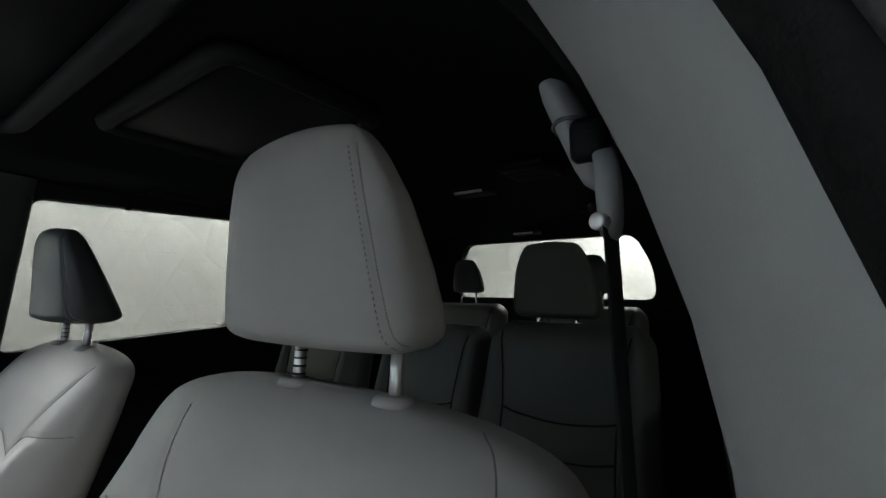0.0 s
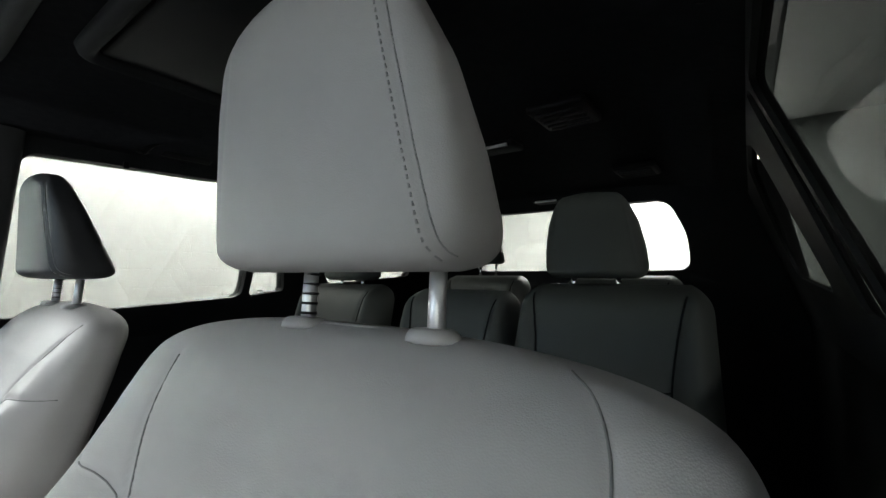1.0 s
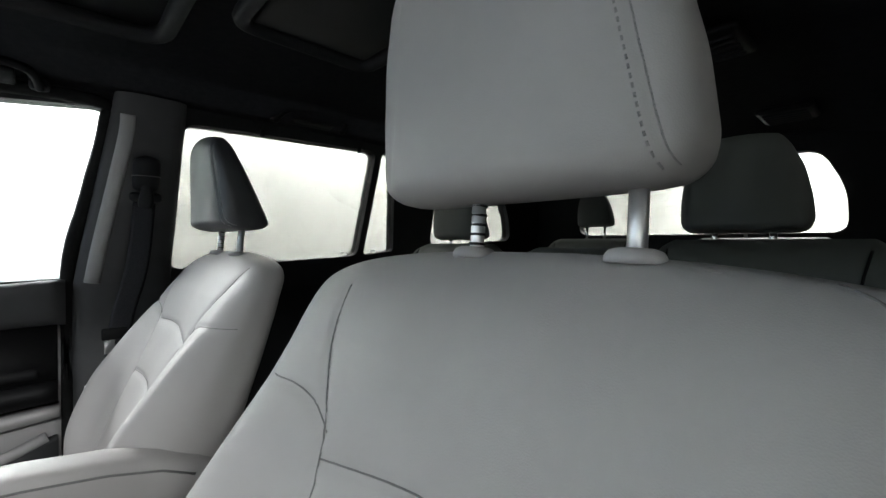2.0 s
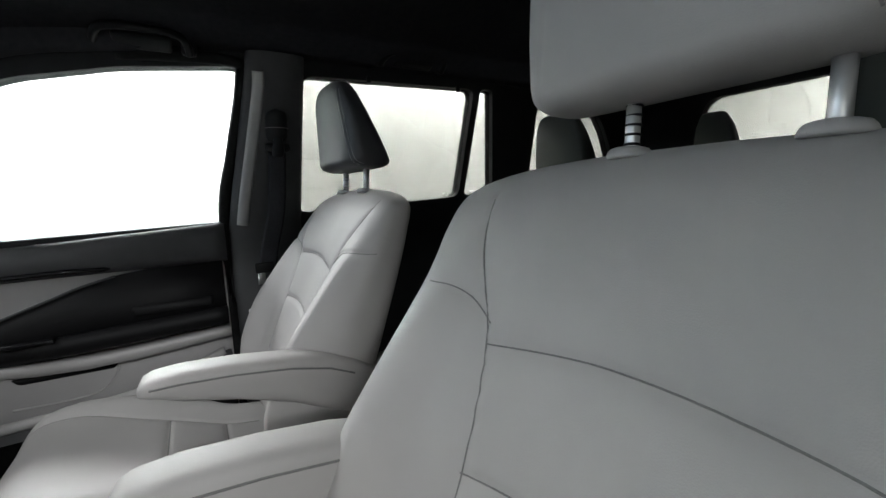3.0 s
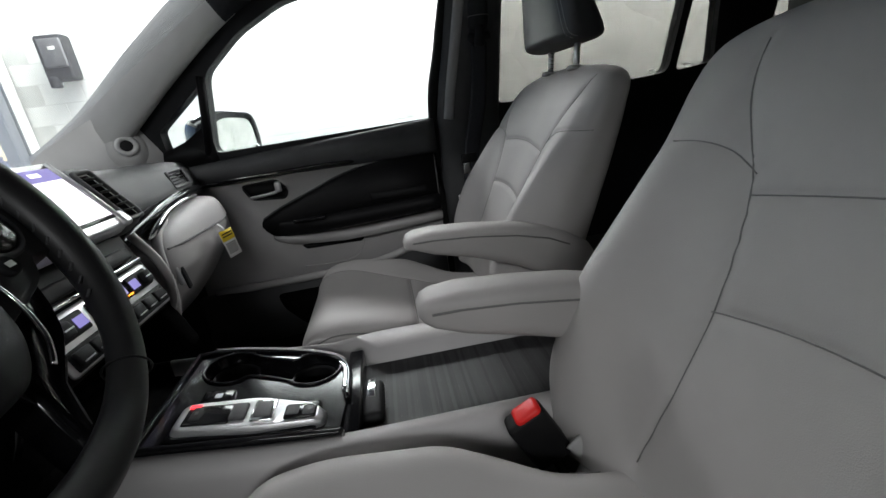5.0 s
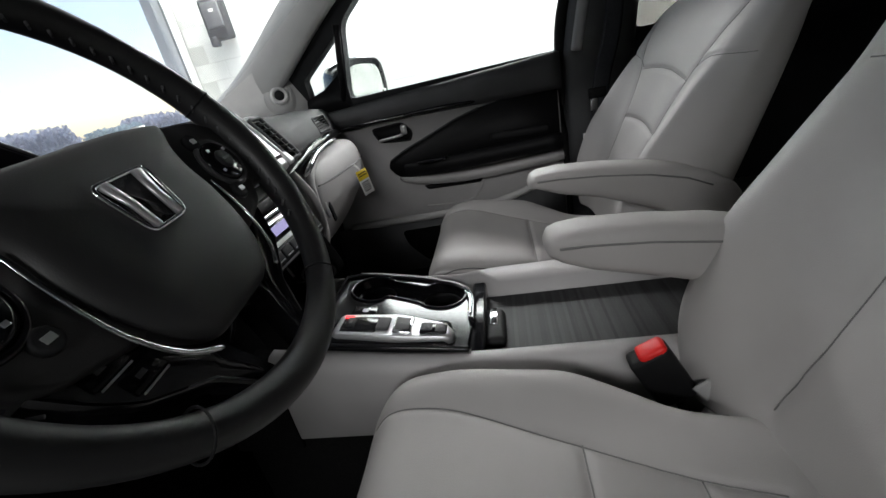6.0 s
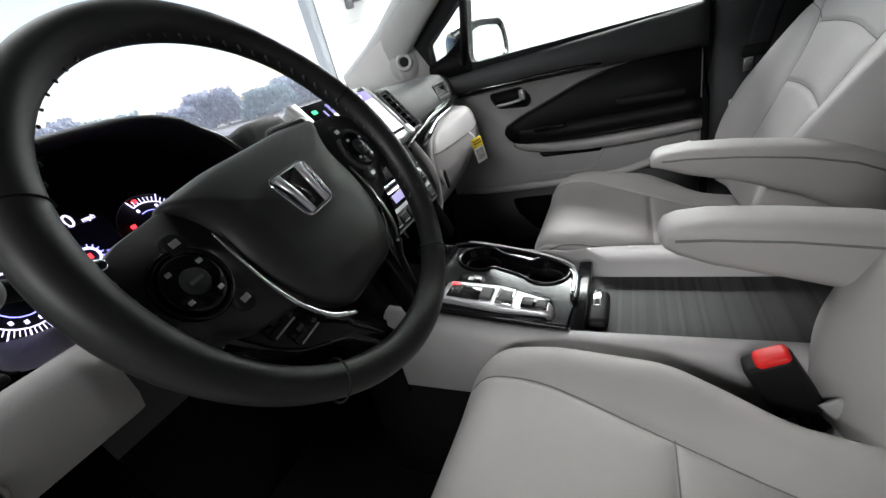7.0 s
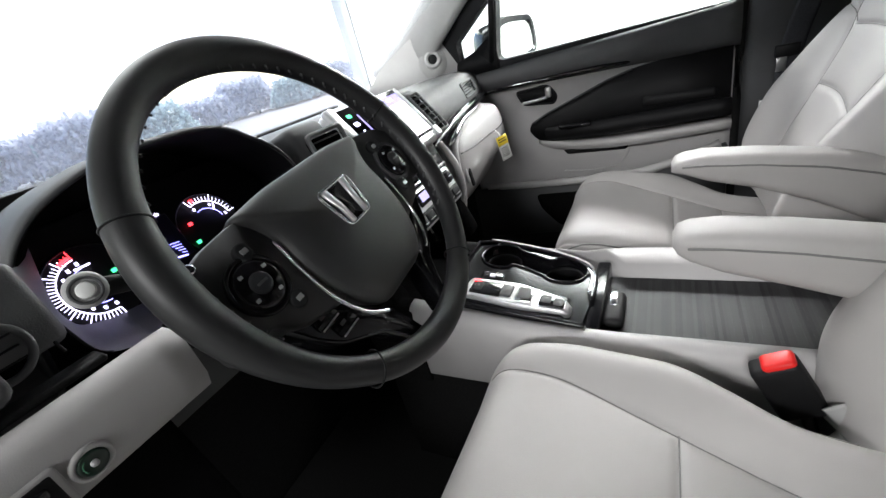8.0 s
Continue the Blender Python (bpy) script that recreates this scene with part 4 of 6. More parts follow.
    part("pocket_ledge", tubed(spline([(xi + 0.01, -1.06, 0.750), (xi + 0.03, -0.90, 0.758), (xi + 0.045, -0.725, 0.766), (xi + 0.045, -0.528, 0.778), (xi + 0.035, -0.40, 0.805), (xi + 0.02, -0.29, 0.842)], 6), 0.013, 10), SOFT, d)
    # lower panel coloured charcoal because that part of the door lies in shade
    part("pocket_wall", slab(rounded([(-1.12, 0.54), (-0.27, 0.58), (-0.27, 0.840), (-0.40, 0.800), (-0.53, 0.775), (-0.72, 0.762), (-0.90, 0.754), (-1.12, 0.742)], 0.01), xi + 0.001, xi + 0.028, 0.006), DASH, d, "lower door panel with shade in its charcoal colour")
    # thin black slab laid on the panel for the shade inside a recess
    part("recess_shade", slab(rounded([(-0.868, 0.716), (-0.55, 0.722), (-0.55, 0.60), (-0.79, 0.585), (-0.855, 0.66)], 0.02), xi + 0.02, xi + 0.030, 0.002), CARPET, d, "black slab for the shaded recess in the lower door panel")
    part("sail_trim", slab(rounded([(-1.11, 1.17), (-0.945, 1.17), (-0.948, 1.288), (-0.985, 1.272), (-1.03, 1.245), (-1.10, 1.222)], 0.008), xi - 0.030, xi - 0.016, 0.003), BLACK, d, "black corner trim by the mirror")
    part("window_divider", tubed([(side_x(1.2, -1), -0.972, 1.2), (side_x(1.42, -1), -0.915, 1.42)], 0.011, 8), BLACK, d)
    return d


door()

mir = thing("door_mirror", "black door mirror outside the passenger window", "mirror")
turn = pose(-0.99, -0.945, 1.252, 0, 0, -22) @ Matrix.Scale(1.28, 4)
rows = []
for y, k in ((0.0075, 0.88), (0.014, 0.93), (0.010, 1.0), (-0.03, 1.0), (-0.065, 0.92), (-0.09, 0.72), (-0.105, 0.4)):
    o = rounded([(-0.105, -0.058), (0.085, -0.066), (0.108, -0.03), (0.098, 0.048), (0.04, 0.066), (-0.095, 0.056)], 0.04, 5)
    rows.append([turn @ Vector((a * k, y, b * k)) for a, b in o])
part("housing", loft(rows), PAINT, mir)
o = rounded([(-0.084, -0.044), (0.060, -0.050), (0.076, -0.024), (0.068, 0.034), (0.026, 0.045), (-0.074, 0.039)], 0.030, 5)
bm = bmesh.new()
bm.faces.new([bm.verts.new(turn @ Vector((a, 0.0085, b))) for a, b in o])
bmesh.ops.solidify(bm, geom=bm.faces[:], thickness=0.002)
part("mirror_glass", bm, MIRROR, mir, "bright mirror glass", smooth=False)
part("mirror_arm", tubed([(-0.86, -1.02, 1.185), (-0.93, -0.99, 1.205), (-0.97, -0.97, 1.235)], [0.03, 0.026, 0.024], 12), PAINT, mir)


# ---- dashboard ----
dash = thing("dashboard", "charcoal dashboard with silver framed centre screen", "dashboard")
rows = []
for i in range(33):
    x = -0.792 + 1.627 * i / 32
    q = (x - XC) / 0.80
    b = 0.10 * q * q
    f = -0.085 * q * q if q < 0 else 0.02 * q * q
    drop = 0.018 * q * q
    prof = [(-1.63 + b * 1.6, 1.13), (-1.62 + b * 1.6, 1.165), (-1.35 + b, 1.20 - drop), (-1.12 + f * 0.5, 1.216 - drop), (-1.01 + f, 1.216 - drop), (-0.968 + f, 1.208 - drop), (-0.948 + f, 1.192 - drop), (-0.934 + f, 1.160 - drop), (-0.928 + f, 1.130 - drop), (-0.938 + f, 1.108 - drop * 0.5), (-0.99 + f, 1.08), (-1.02, 0.95), (-1.08, 0.82), (-1.30, 0.74), (-1.5, 0.9)]
    if 0.235 < x < 0.63:
        prof = [(min(y, -1.05), min(z, 1.20)) if z > 1.06 else (y, z) for y, z in prof]
    rows.append([(x, y, z) for y, z in prof])
bm = loft(rows)
bmesh.ops.subdivide_edges(bm, edges=[e for e in bm.edges if abs(e.verts[0].co.x - e.verts[1].co.x) < 1e-6], cuts=1, use_grid_fill=False, smooth=0.6)
part("upper_pad", bm, DASH, dash)
part("footwell_wall", boxed((0.44, -1.035, 0.90), (0.78, 0.02, 0.36), 0.006, 2, pose(0, 0, 0, 20, 0, 0)), CARPET, dash, "black carpeted wall of the footwell")
part("defroster_slot", boxed((XC, -1.47, 1.192), (1.1, 0.03, 0.008), 0.003), BLACK, dash)

# glovebox side: a padded grey lid with a round inner shoulder, a glossy band and a chrome flash above it
glove_o = spline([(-0.212, 0.84), (-0.206, 0.90), (-0.214, 0.968), (-0.210, 1.015), (-0.222, 1.052), (-0.250, 1.078), (-0.30, 1.094), (-0.38, 1.101), (-0.50, 1.104), (-0.62, 1.098), (-0.70, 1.078), (-0.738, 1.035), (-0.742, 0.95), (-0.72, 0.86), (-0.60, 0.815), (-0.42, 0.80), (-0.28, 0.805), (-0.225, 0.82)], 4)
gcx, gcz = -0.47, 0.955


def glove_ring(y, d):
    row = []
    for x, z in glove_o:
        v = Vector((x - gcx, z - gcz))
        v = v * max(0.02, 1 - d / v.length)
        px, pz = gcx + v.x, gcz + v.y
        row.append((px, y - 1.0 * max(0, 0.995 - pz) ** 1.15 - 1.5 * max(0, -px - 0.50) ** 2 - 0.25 * max(0, pz - 1.05), pz))
    return row


rows = [glove_ring(y, d) for y, d in ((-1.05, 0.0), (-0.94, 0.0), (-0.918, 0.002), (-0.903, 0.007), (-0.894, 0.015), (-0.889, 0.028), (-0.886, 0.05), (-0.884, 0.08), (-0.883, 0.11), (-0.883, 0.14))]
glove = part("glovebox", loft(rows), SOFT, dash, "light grey padded glovebox")
seam_pts = [(-0.238, -0.893, 1.046), (-0.30, -0.884, 1.043), (-0.42, -0.882, 1.041), (-0.52, -0.8825, 1.039), (-0.62, -0.904, 1.036), (-0.70, -0.946, 1.033)]
part("glovebox_seam", tubed(spline(seam_pts, 6), 0.0022, 6), SEAM, glove)
part("glovebox_lip", tubed(spline([(-0.300, -0.915, 1.096), (-0.252, -0.908, 1.080), (-0.222, -0.902, 1.052), (-0.212, -0.898, 1.015), (-0.213, -0.897, 0.965), (-0.205, -0.905, 0.91), (-0.195, -0.93, 0.86)], 5), 0.010, 10), SOFT, glove, "pale grey edge of the glovebox")
part("glovebox_latch", boxed((-0.245, -0.893, 0.985), (0.012, 0.010, 0.045), 0.004, 2, pose(0, 0, 0, 0, 14, 0)), SATIN, glove, "small silver latch")
part("latch_recess", boxed((-0.262, -0.889, 0.975), (0.014, 0.006, 0.055), 0.003, 2, pose(0, 0, 0, 0, 14, 0)), DARK, glove)
part("accent_band", tubed(spline([(-0.15, -0.93, 1.082), (-0.22, -0.928, 1.100), (-0.32, -0.926, 1.116), (-0.50, -0.945, 1.120), (-0.66, -0.985, 1.112), (-0.745, -1.01, 1.104)], 6), 0.016, 10), GLOSS, dash, "glossy black accent band")
flash = spline([(-0.222, -0.912, 1.074), (-0.235, -0.905, 1.083), (-0.26, -0.902, 1.096), (-0.31, -0.903, 1.110), (-0.37, -0.905, 1.117), (-0.44, -0.908, 1.121)], 5)
part("accent_line", tubed(flash, [0.002 + 0.0065 * math.sin(math.pi * min(1, (i / (len(flash) - 1)) ** 0.55)) ** 1.2 for i in range(len(flash))], 10, flat=0.75, up=(0, 1, 0)), CHROME, dash, "chrome flash above the glovebox")


def vent(c, w, h, yaw, slats, parent, rx=16):
    m = pose(*c, rx, 0, yaw)
    turn_v = pose(0, 0, 0, rx, 0, yaw)
    v = part("air_vent", boxed(c, (w, 0.03, h), 0.004, 2, turn_v), VOID, parent, "black air vent")
    o = [(a * (w * 0.5 + 0.005), 0.0165, b * (h * 0.5 + 0.005)) for a, b in rounded([(-1, -1), (1, -1), (1, 1), (-1, 1)], 0.25, 4)]
    part("vent_frame", tubed([m @ Vector(p) for p in o], 0.0042, 8, True), DASH, v)
    for k in range(slats):
        z = (k + 0.5) / slats - 0.5
        part("slat", boxed(m @ Vector((0, 0.0165, z * h * 0.92)), (w * 0.97, 0.010, 0.0020), 0.0007, 1, turn_v), DARK, v)
    return v


part("vent_housing", boxed((0.204, -0.970, 1.183), (0.088, 0.10, 0.105), 0.016, 4, pose(0, 0, 0, 16, 0, 0)), DASH, dash, "charcoal bezel of the centre vent")
vent((0.188, -0.924, 1.193), 0.070, 0.050, 0, 4, dash)
part("vent_housing", boxed((-0.150, -0.940, 1.164), (0.072, 0.05, 0.130), 0.014, 4, pose(0, 0, 0, 36, 0, 0)), DASH, dash, "charcoal bezel of the centre vent")
vent((-0.150, -0.922, 1.166), 0.032, 0.096, 0, 6, dash, 36)
vent((-0.585, -1.004, 1.152), 0.12, 0.034, 8, 4, dash)
vent((0.715, -0.832, 1.190), 0.080, 0.042, 4, 4, dash)

# centre screen
sm = pose(0.0145, -0.923, 1.178, 38, 0, 0)
st = pose(0, 0, 0, 38, 0, 0)
scr = part("screen_frame", boxed(sm.translation, (0.250, 0.030, 0.146), 0.010, 3, st), SATIN, dash, "silver frame of the centre screen")
part("screen_glass", boxed(sm @ Vector((-0.008, 0.0155, 0.006)), (0.204, 0.003, 0.122), 0.001, 1, st), GLOSS, scr, "glossy screen face")
part("frame_bar", boxed(sm @ Vector((0.1115, 0.018, 0.0)), (0.026, 0.014, 0.146), 0.005, 3, st), SATIN, scr, "wide silver bar of the screen frame")
part("frame_edge", tubed([sm @ Vector((-0.1165, 0.014, -0.066)), sm @ Vector((-0.1165, 0.016, 0)), sm @ Vector((-0.1165, 0.014, 0.066))], 0.0055, 8), SATIN, scr)
part("frame_corner", boxed(sm @ Vector((-0.119, 0.014, -0.060)), (0.022, 0.014, 0.028), 0.006, 3, st), SATIN, scr)
E_WHITE = emit("screen_white", (0.95, 0.93, 1.0), 1.1)
E_VIOLET = emit("screen_violet", (0.27, 0.24, 0.62), 0.6)
E_BLUE = emit("gauge_blue", (0.25, 0.25, 1.0), 1.4)
E_GAUGE = emit("gauge_white", (0.66, 0.64, 1.0), 1.3)
E_RED = emit("lamp_red", (1.0, 0.03, 0.04), 1.6)
E_GREEN = emit("lamp_green", (0.03, 0.8, 0.25), 1.0)
E_AMBER = emit("lamp_amber", (1.0, 0.35, 0.03), 1.3)


def on_screen(name, a, b, w, h, material, lift=0.0178):
    part(name, boxed(sm @ Vector((-a, lift, b)), (w, 0.001, h), 0, 1, st), material, scr, smooth=False)


on_screen("screen_picture", 0.036, -0.008, 0.140, 0.082, E_WHITE)
on_screen("screen_header", 0.036, 0.045, 0.140, 0.022, E_VIOLET)
on_screen("header_mark", 0.066, 0.046, 0.020, 0.007, E_WHITE, 0.0184)
on_screen("header_mark", 0.010, 0.046, 0.034, 0.007, E_WHITE, 0.0184)
on_screen("key_green", -0.072, 0.048, 0.012, 0.007, E_GREEN)
on_screen("key_mark", -0.072, 0.028, 0.013, 0.008, E_GAUGE)
on_screen("key_mark", -0.070, 0.010, 0.005, 0.004, E_GAUGE)
on_screen("key_mark", -0.072, -0.006, 0.012, 0.005, E_GAUGE)
on_screen("key_mark", -0.072, -0.022, 0.012, 0.006, E_GAUGE)
on_screen("key_strip", -0.050, -0.002, 0.004, 0.094, E_VIOLET)

# climate panel below the screen
cm = pose(0.0, -0.880, 1.015, 20, 0, 0)
tilt = pose(0, 0, 0, 20, 0, 0)
clim = part("centre_panel", boxed((0.0, -0.932, 1.030), (0.31, 0.09, 0.165), 0.02, 3, tilt), BLACK, dash, "black centre panel")
# back of the recess, its shade deepened by a black colour
part("stack_hollow", boxed((0.0, -1.02, 0.90), (0.33, 0.03, 0.22), 0.01, 2, tilt), CARPET, clim, "recess back below the climate panel, coloured black as shade")
part("stack_vent", boxed(cm @ Vector((0, 0.004, 0.064)), (0.23, 0.02, 0.022), 0.004, 2, tilt), BLACK, clim)
part("chrome_bar", boxed(cm @ Vector((0, 0.012, 0.046)), (0.25, 0.008, 0.006), 0.002, 2, tilt), CHROME, clim)
part("climate_frame", boxed(cm @ Vector((0, 0.006, -0.002)), (0.25, 0.012, 0.080), 0.006, 2, tilt), SATIN, clim, "silver frame of the climate panel")
part("climate_face", boxed(cm @ Vector((0, 0.0115, -0.022)), (0.240, 0.004, 0.030), 0.003, 2, tilt), BLACK, clim)
E_DIM = emit("climate_display_lilac", (0.34, 0.32, 0.60), 0.55)
block = part("display_block", boxed(cm @ Vector((-0.004, 0.0125, 0.016)), (0.092, 0.006, 0.030), 0.003, 2, tilt), GLOSS, clim, "black block of the climate display")
part("display_picture", boxed(cm @ Vector((-0.004, 0.0160, 0.018)), (0.074, 0.001, 0.017), 0, 1, tilt), E_DIM, block, smooth=False)
part("hazard_lamp", boxed(cm @ Vector((-0.043, 0.0162, 0.006)), (0.014, 0.0012, 0.003), 0, 1, tilt), E_AMBER, block, smooth=False)
for k in (-1, 1):
    block = part("dial_block", boxed(cm @ Vector((k * 0.083, 0.0125, 0.016)), (0.060, 0.006, 0.030), 0.003, 2, tilt), BLACK, clim)
    part("temperature_display", boxed(cm @ Vector((k * 0.066, 0.0160, 0.016)), (0.020, 0.001, 0.015), 0, 1, tilt), E_VIOLET, block, smooth=False)
    part("temperature_dial", boxed(cm @ Vector((k * 0.098, 0.0175, 0.016)), (0.020, 0.012, 0.022), 0.004, 2, tilt), DARK, block)
    part("dial_edge", boxed(cm @ Vector((k * 0.098, 0.0240, 0.016)), (0.016, 0.001, 0.002), 0, 1, tilt), SATIN, block, smooth=False)
for k in range(-3, 4):
    part("climate_button", boxed(cm @ Vector((k * 0.033, 0.0155, -0.022)), (0.028, 0.006, 0.020), 0.002, 2, tilt), DARK, clim)
    part("button_edge", boxed(cm @ Vector((k * 0.033, 0.0190, -0.028)), (0.020, 0.001, 0.0016), 0, 1, tilt), SATIN, clim, smooth=False)
part("stack_tray", boxed((0.0, -0.98, 0.862), (0.24, 0.09, 0.03), 0.01, 2), CARPET, clim)
for s in (-1, 1):
    part("stack_edge", tubed(spline([(s * 0.160, -0.905, 1.10), (s * 0.176, -0.880, 1.03), (s * 0.192, -0.890, 0.95), (s * 0.196, -0.935, 0.88)], 5), [0.008] * 8 + [0.007, 0.007, 0.006, 0.006, 0.005, 0.005, 0.004, 0.003], 8), SOFT if s < 0 else GLOSS, clim)
    part("stack_cheek", boxed((s * 0.176, -0.962, 0.965), (0.05, 0.11, 0.27), 0.012, 2, tilt), CARPET, clim, "black side of the centre stack")

tag = thing("hanging_tag", "yellow and white paper tag hanging on the glovebox", "tag")
tm = pose(-0.474, -0.868, 1.020, 6, 6, -30)
part("tag_card", boxed(tm @ Vector((0, 0, -0.036)), (0.040, 0.0015, 0.072), 0.0004, 1, tm.to_3x3().to_4x4()), WHITE, tag, "white printed card")
part("tag_header", boxed(tm @ Vector((0, 0.0012, -0.014)), (0.040, 0.0012, 0.028), 0.0003, 1, tm.to_3x3().to_4x4()), YELLOW, tag, "yellow heading band")
for k in range(6):
    part("print_line", boxed(tm @ Vector((0.001 * (k % 3), 0.0012, -0.036 - 0.005 * k)), (0.030 - 0.003 * (k % 2), 0.0006, 0.0018), 0, 1, tm.to_3x3().to_4x4()), DARK, tag, smooth=False)
for k in range(2):
    part("print_line", boxed(tm @ Vector((0, 0.0022, -0.009 - 0.007 * k)), (0.030, 0.0006, 0.003), 0, 1, tm.to_3x3().to_4x4()), DARK, tag, smooth=False)
part("tag_strap", tubed([tm @ Vector((0, 0, 0)), (-0.470, -0.873, 1.031), (-0.466, -0.882, 1.041)], 0.005, 6, flat=0.3, up=(0, 1, 0)), WHITE, tag)

# ---- instrument cluster ----
clus = thing("instrument_cluster", "lit instrument cluster under its black hood", "instrument cluster")
hood_o = spline([(0.632, 1.062), (0.630, 1.13), (0.620, 1.19), (0.604, 1.228), (0.584, 1.250), (0.555, 1.268), (0.50, 1.285), (0.435, 1.289), (0.381, 1.287), (0.342, 1.277), (0.314, 1.258), (0.285, 1.236), (0.260, 1.200), (0.248, 1.14), (0.246, 1.062)], 4)


def hood_ring(y, k, dz=0.0):
    return [(0.435 + (x - 0.435) * k, y, 1.062 + (z - 1.062) * k + dz) for x, z in hood_o]


part("hood", loft([hood_ring(*r) for r in ((-1.30, 0.80, -0.02), (-1.20, 0.88, -0.012), (-1.08, 0.95, -0.004), (-0.98, 0.99), (-0.935, 1.0), (-0.924, 0.994), (-0.920, 0.98), (-0.924, 0.968))], False), DASH, clus, "charcoal instrument hood")
part("hood_lining", loft([hood_ring(*r) for r in ((-0.921, 0.972), (-0.95, 0.955), (-1.00, 0.945), (-1.05, 0.93), (-1.075, 0.92))][::-1], False), BLACK, clus, "black inside of the hood")
part("hood_back", boxed((0.435, -1.078, 1.16), (0.37, 0.006, 0.22), 0.002), BLACK, clus)
gm = pose(0.44, -1.005, 1.1525, 22, 0, 0)
gt = pose(0, 0, 0, 22, 0, 0)
part("gauge_face", boxed(gm.translation, (0.37, 0.01, 0.17), 0.01, 2, gt), BLACK, clus)
part("binnacle_floor", boxed((0.43, -0.955, 1.070), (0.40, 0.13, 0.02), 0.006, 2, pose(0, 0, 0, 12, 0, 0)), BLACK, clus)


def gauge(a, b, r, a0, a1, ticks, red_from, every):
    ax = gm.to_3x3() @ Vector((0, 1, 0))
    g = part("gauge_ring", ring(gm @ Vector((a, 0.004, b)), ax, r * 1.12, 0.0025), GLOSS, clus, "dark bezel of a round gauge")

    def at(q, t, lift=0.008):
        return gm @ Vector((a + q * math.cos(t), lift, b + q * math.sin(t)))
    ang = [a0 + (a1 - a0) * i / 40 for i in range(41)]
    part("gauge_arc", tubed([at(r * 0.80, t) for t in ang], 0.0007, 6), E_GAUGE, g)
    part("inner_arc", tubed([at(r * 0.52, t) for t in ang], 0.0006, 6), E_BLUE, g)
    for i in range(ticks):
        t = a0 + (a1 - a0) * i / (ticks - 1)
        big = i % every == 0
        part("gauge_tick", tubed([at(q, t) for q in (r * 0.82, r * (1.06 if big else 0.97))], 0.0007 if big else 0.00045, 5), E_RED if i >= red_from else E_GAUGE, g)
        if big:
            part("gauge_figure", boxed(at(r * 0.66, t), (0.0034, 0.001, 0.0042), 0.0004, 1, gt), E_GAUGE, g, smooth=False)
    return g


tach = gauge(0.0925, 0.0035, 0.0435, radians(-93), radians(86), 33, 30, 4)
part("red_band", tubed([gm @ Vector((0.0925 + 0.0385 * math.cos(t), 0.009, 0.0035 + 0.0385 * math.sin(t))) for t in (1.15, 1.25, 1.35, 1.45)], 0.0019, 6), E_RED, tach)
part("needle", tubed([gm @ Vector((0.085, 0.010, 0.0265)), gm @ Vector((0.101, 0.010, 0.0270))], 0.0012, 6), E_GAUGE, tach)
fuel = gauge(-0.063, 0.005, 0.040, radians(70), radians(175), 15, 99, 7)
part("needle", tubed([gm @ Vector((-0.077, 0.010, 0.018)), gm @ Vector((-0.082, 0.010, 0.027))], 0.0012, 6), E_GAUGE, fuel)
part("trip_display", boxed(gm @ Vector((0.006, 0.006, 0.012)), (0.052, 0.002, 0.062), 0.001, 1, gt), mat("dark_violet_display", (0.01, 0.008, 0.035), 0.3), clus, smooth=False)
dial = part("trip_dial", ring(gm @ Vector((0.021, 0.008, 0.006)), gm.to_3x3() @ Vector((0, 1, 0)), 0.010, 0.0014, 28, 6), E_GAUGE, clus)
for k in range(16):
    t = 6.28318 * k / 16
    part("dial_tick", tubed([gm @ Vector((0.021 + q * math.cos(t), 0.008, 0.006 + q * math.sin(t))) for q in (0.0115, 0.0145)], 0.0007, 5), E_BLUE, dial)
part("dial_hand", boxed(gm @ Vector((0.021, 0.009, 0.006)), (0.004, 0.001, 0.006), 0, 1, gt), E_RED, dial, smooth=False)
for k in range(5):
    part("display_line", tubed([gm @ Vector((0.004 - 0.002 * k, 0.008, 0.004 - 0.004 * k)), gm @ Vector((-0.010, 0.008, 0.002 - 0.004 * k))], 0.0005, 5), E_BLUE, clus)
part("display_line", tubed([gm @ Vector((0.010, 0.008, -0.014)), gm @ Vector((-0.008, 0.008, -0.018))], 0.0012, 5), E_BLUE, clus)


def lettering(name, text, size, m, material, parent):
    data = bpy.data.curves.new(name, "FONT")
    data.body, data.size, data.align_x, data.align_y, data.extrude = text, size, "CENTER", "CENTER", 0.0003
    data.materials.append(material)
    ob = new(name, data)
    ob.parent = parent
    ob.matrix_world = m
    return ob


face = gm @ pose(0, 0, 0, 90, 0, 180)
lettering("speed_digit", "0", 0.022, face @ pose(-0.013, 0.049, 0.008), E_GAUGE, clus)
lettering("speed_unit", "mph", 0.008, face @ pose(0.005, 0.045, 0.008), E_GAUGE, clus)
for a, b, m3 in ((-0.058, 0.042, E_RED), (-0.037, 0.015, E_RED), (-0.031, -0.011, E_GREEN), (0.070, 0.008, E_GREEN)):
    part("warning_lamp", boxed(gm @ Vector((a, 0.008, b)), (0.006, 0.002, 0.0045), 0.0006, 1, gt), m3, clus, smooth=False)

# driver's knee panel
knee = thing("knee_panel", "light grey panel below the steering column", "dash panel")
rows = []
for i in range(13):
    k = i / 12
    x = 0.575 + 0.27 * k
    rows.append([(x, -0.86, 1.130), (x, -0.803, 1.153), (x, -0.789, 1.152), (x, -0.779, 1.140), (x, -0.776, 1.108), (x, -0.782, 1.093), (x, -0.795, 1.085), (x, -0.86, 1.078)])
bm = loft(rows)
part("panel", bm, SOFT, knee)
part("eco_button_ring", ring((0.6655, -0.776, 1.1125), (0, 1, -0.1), 0.0116, 0.0022, 40, 12), SOFT, knee)
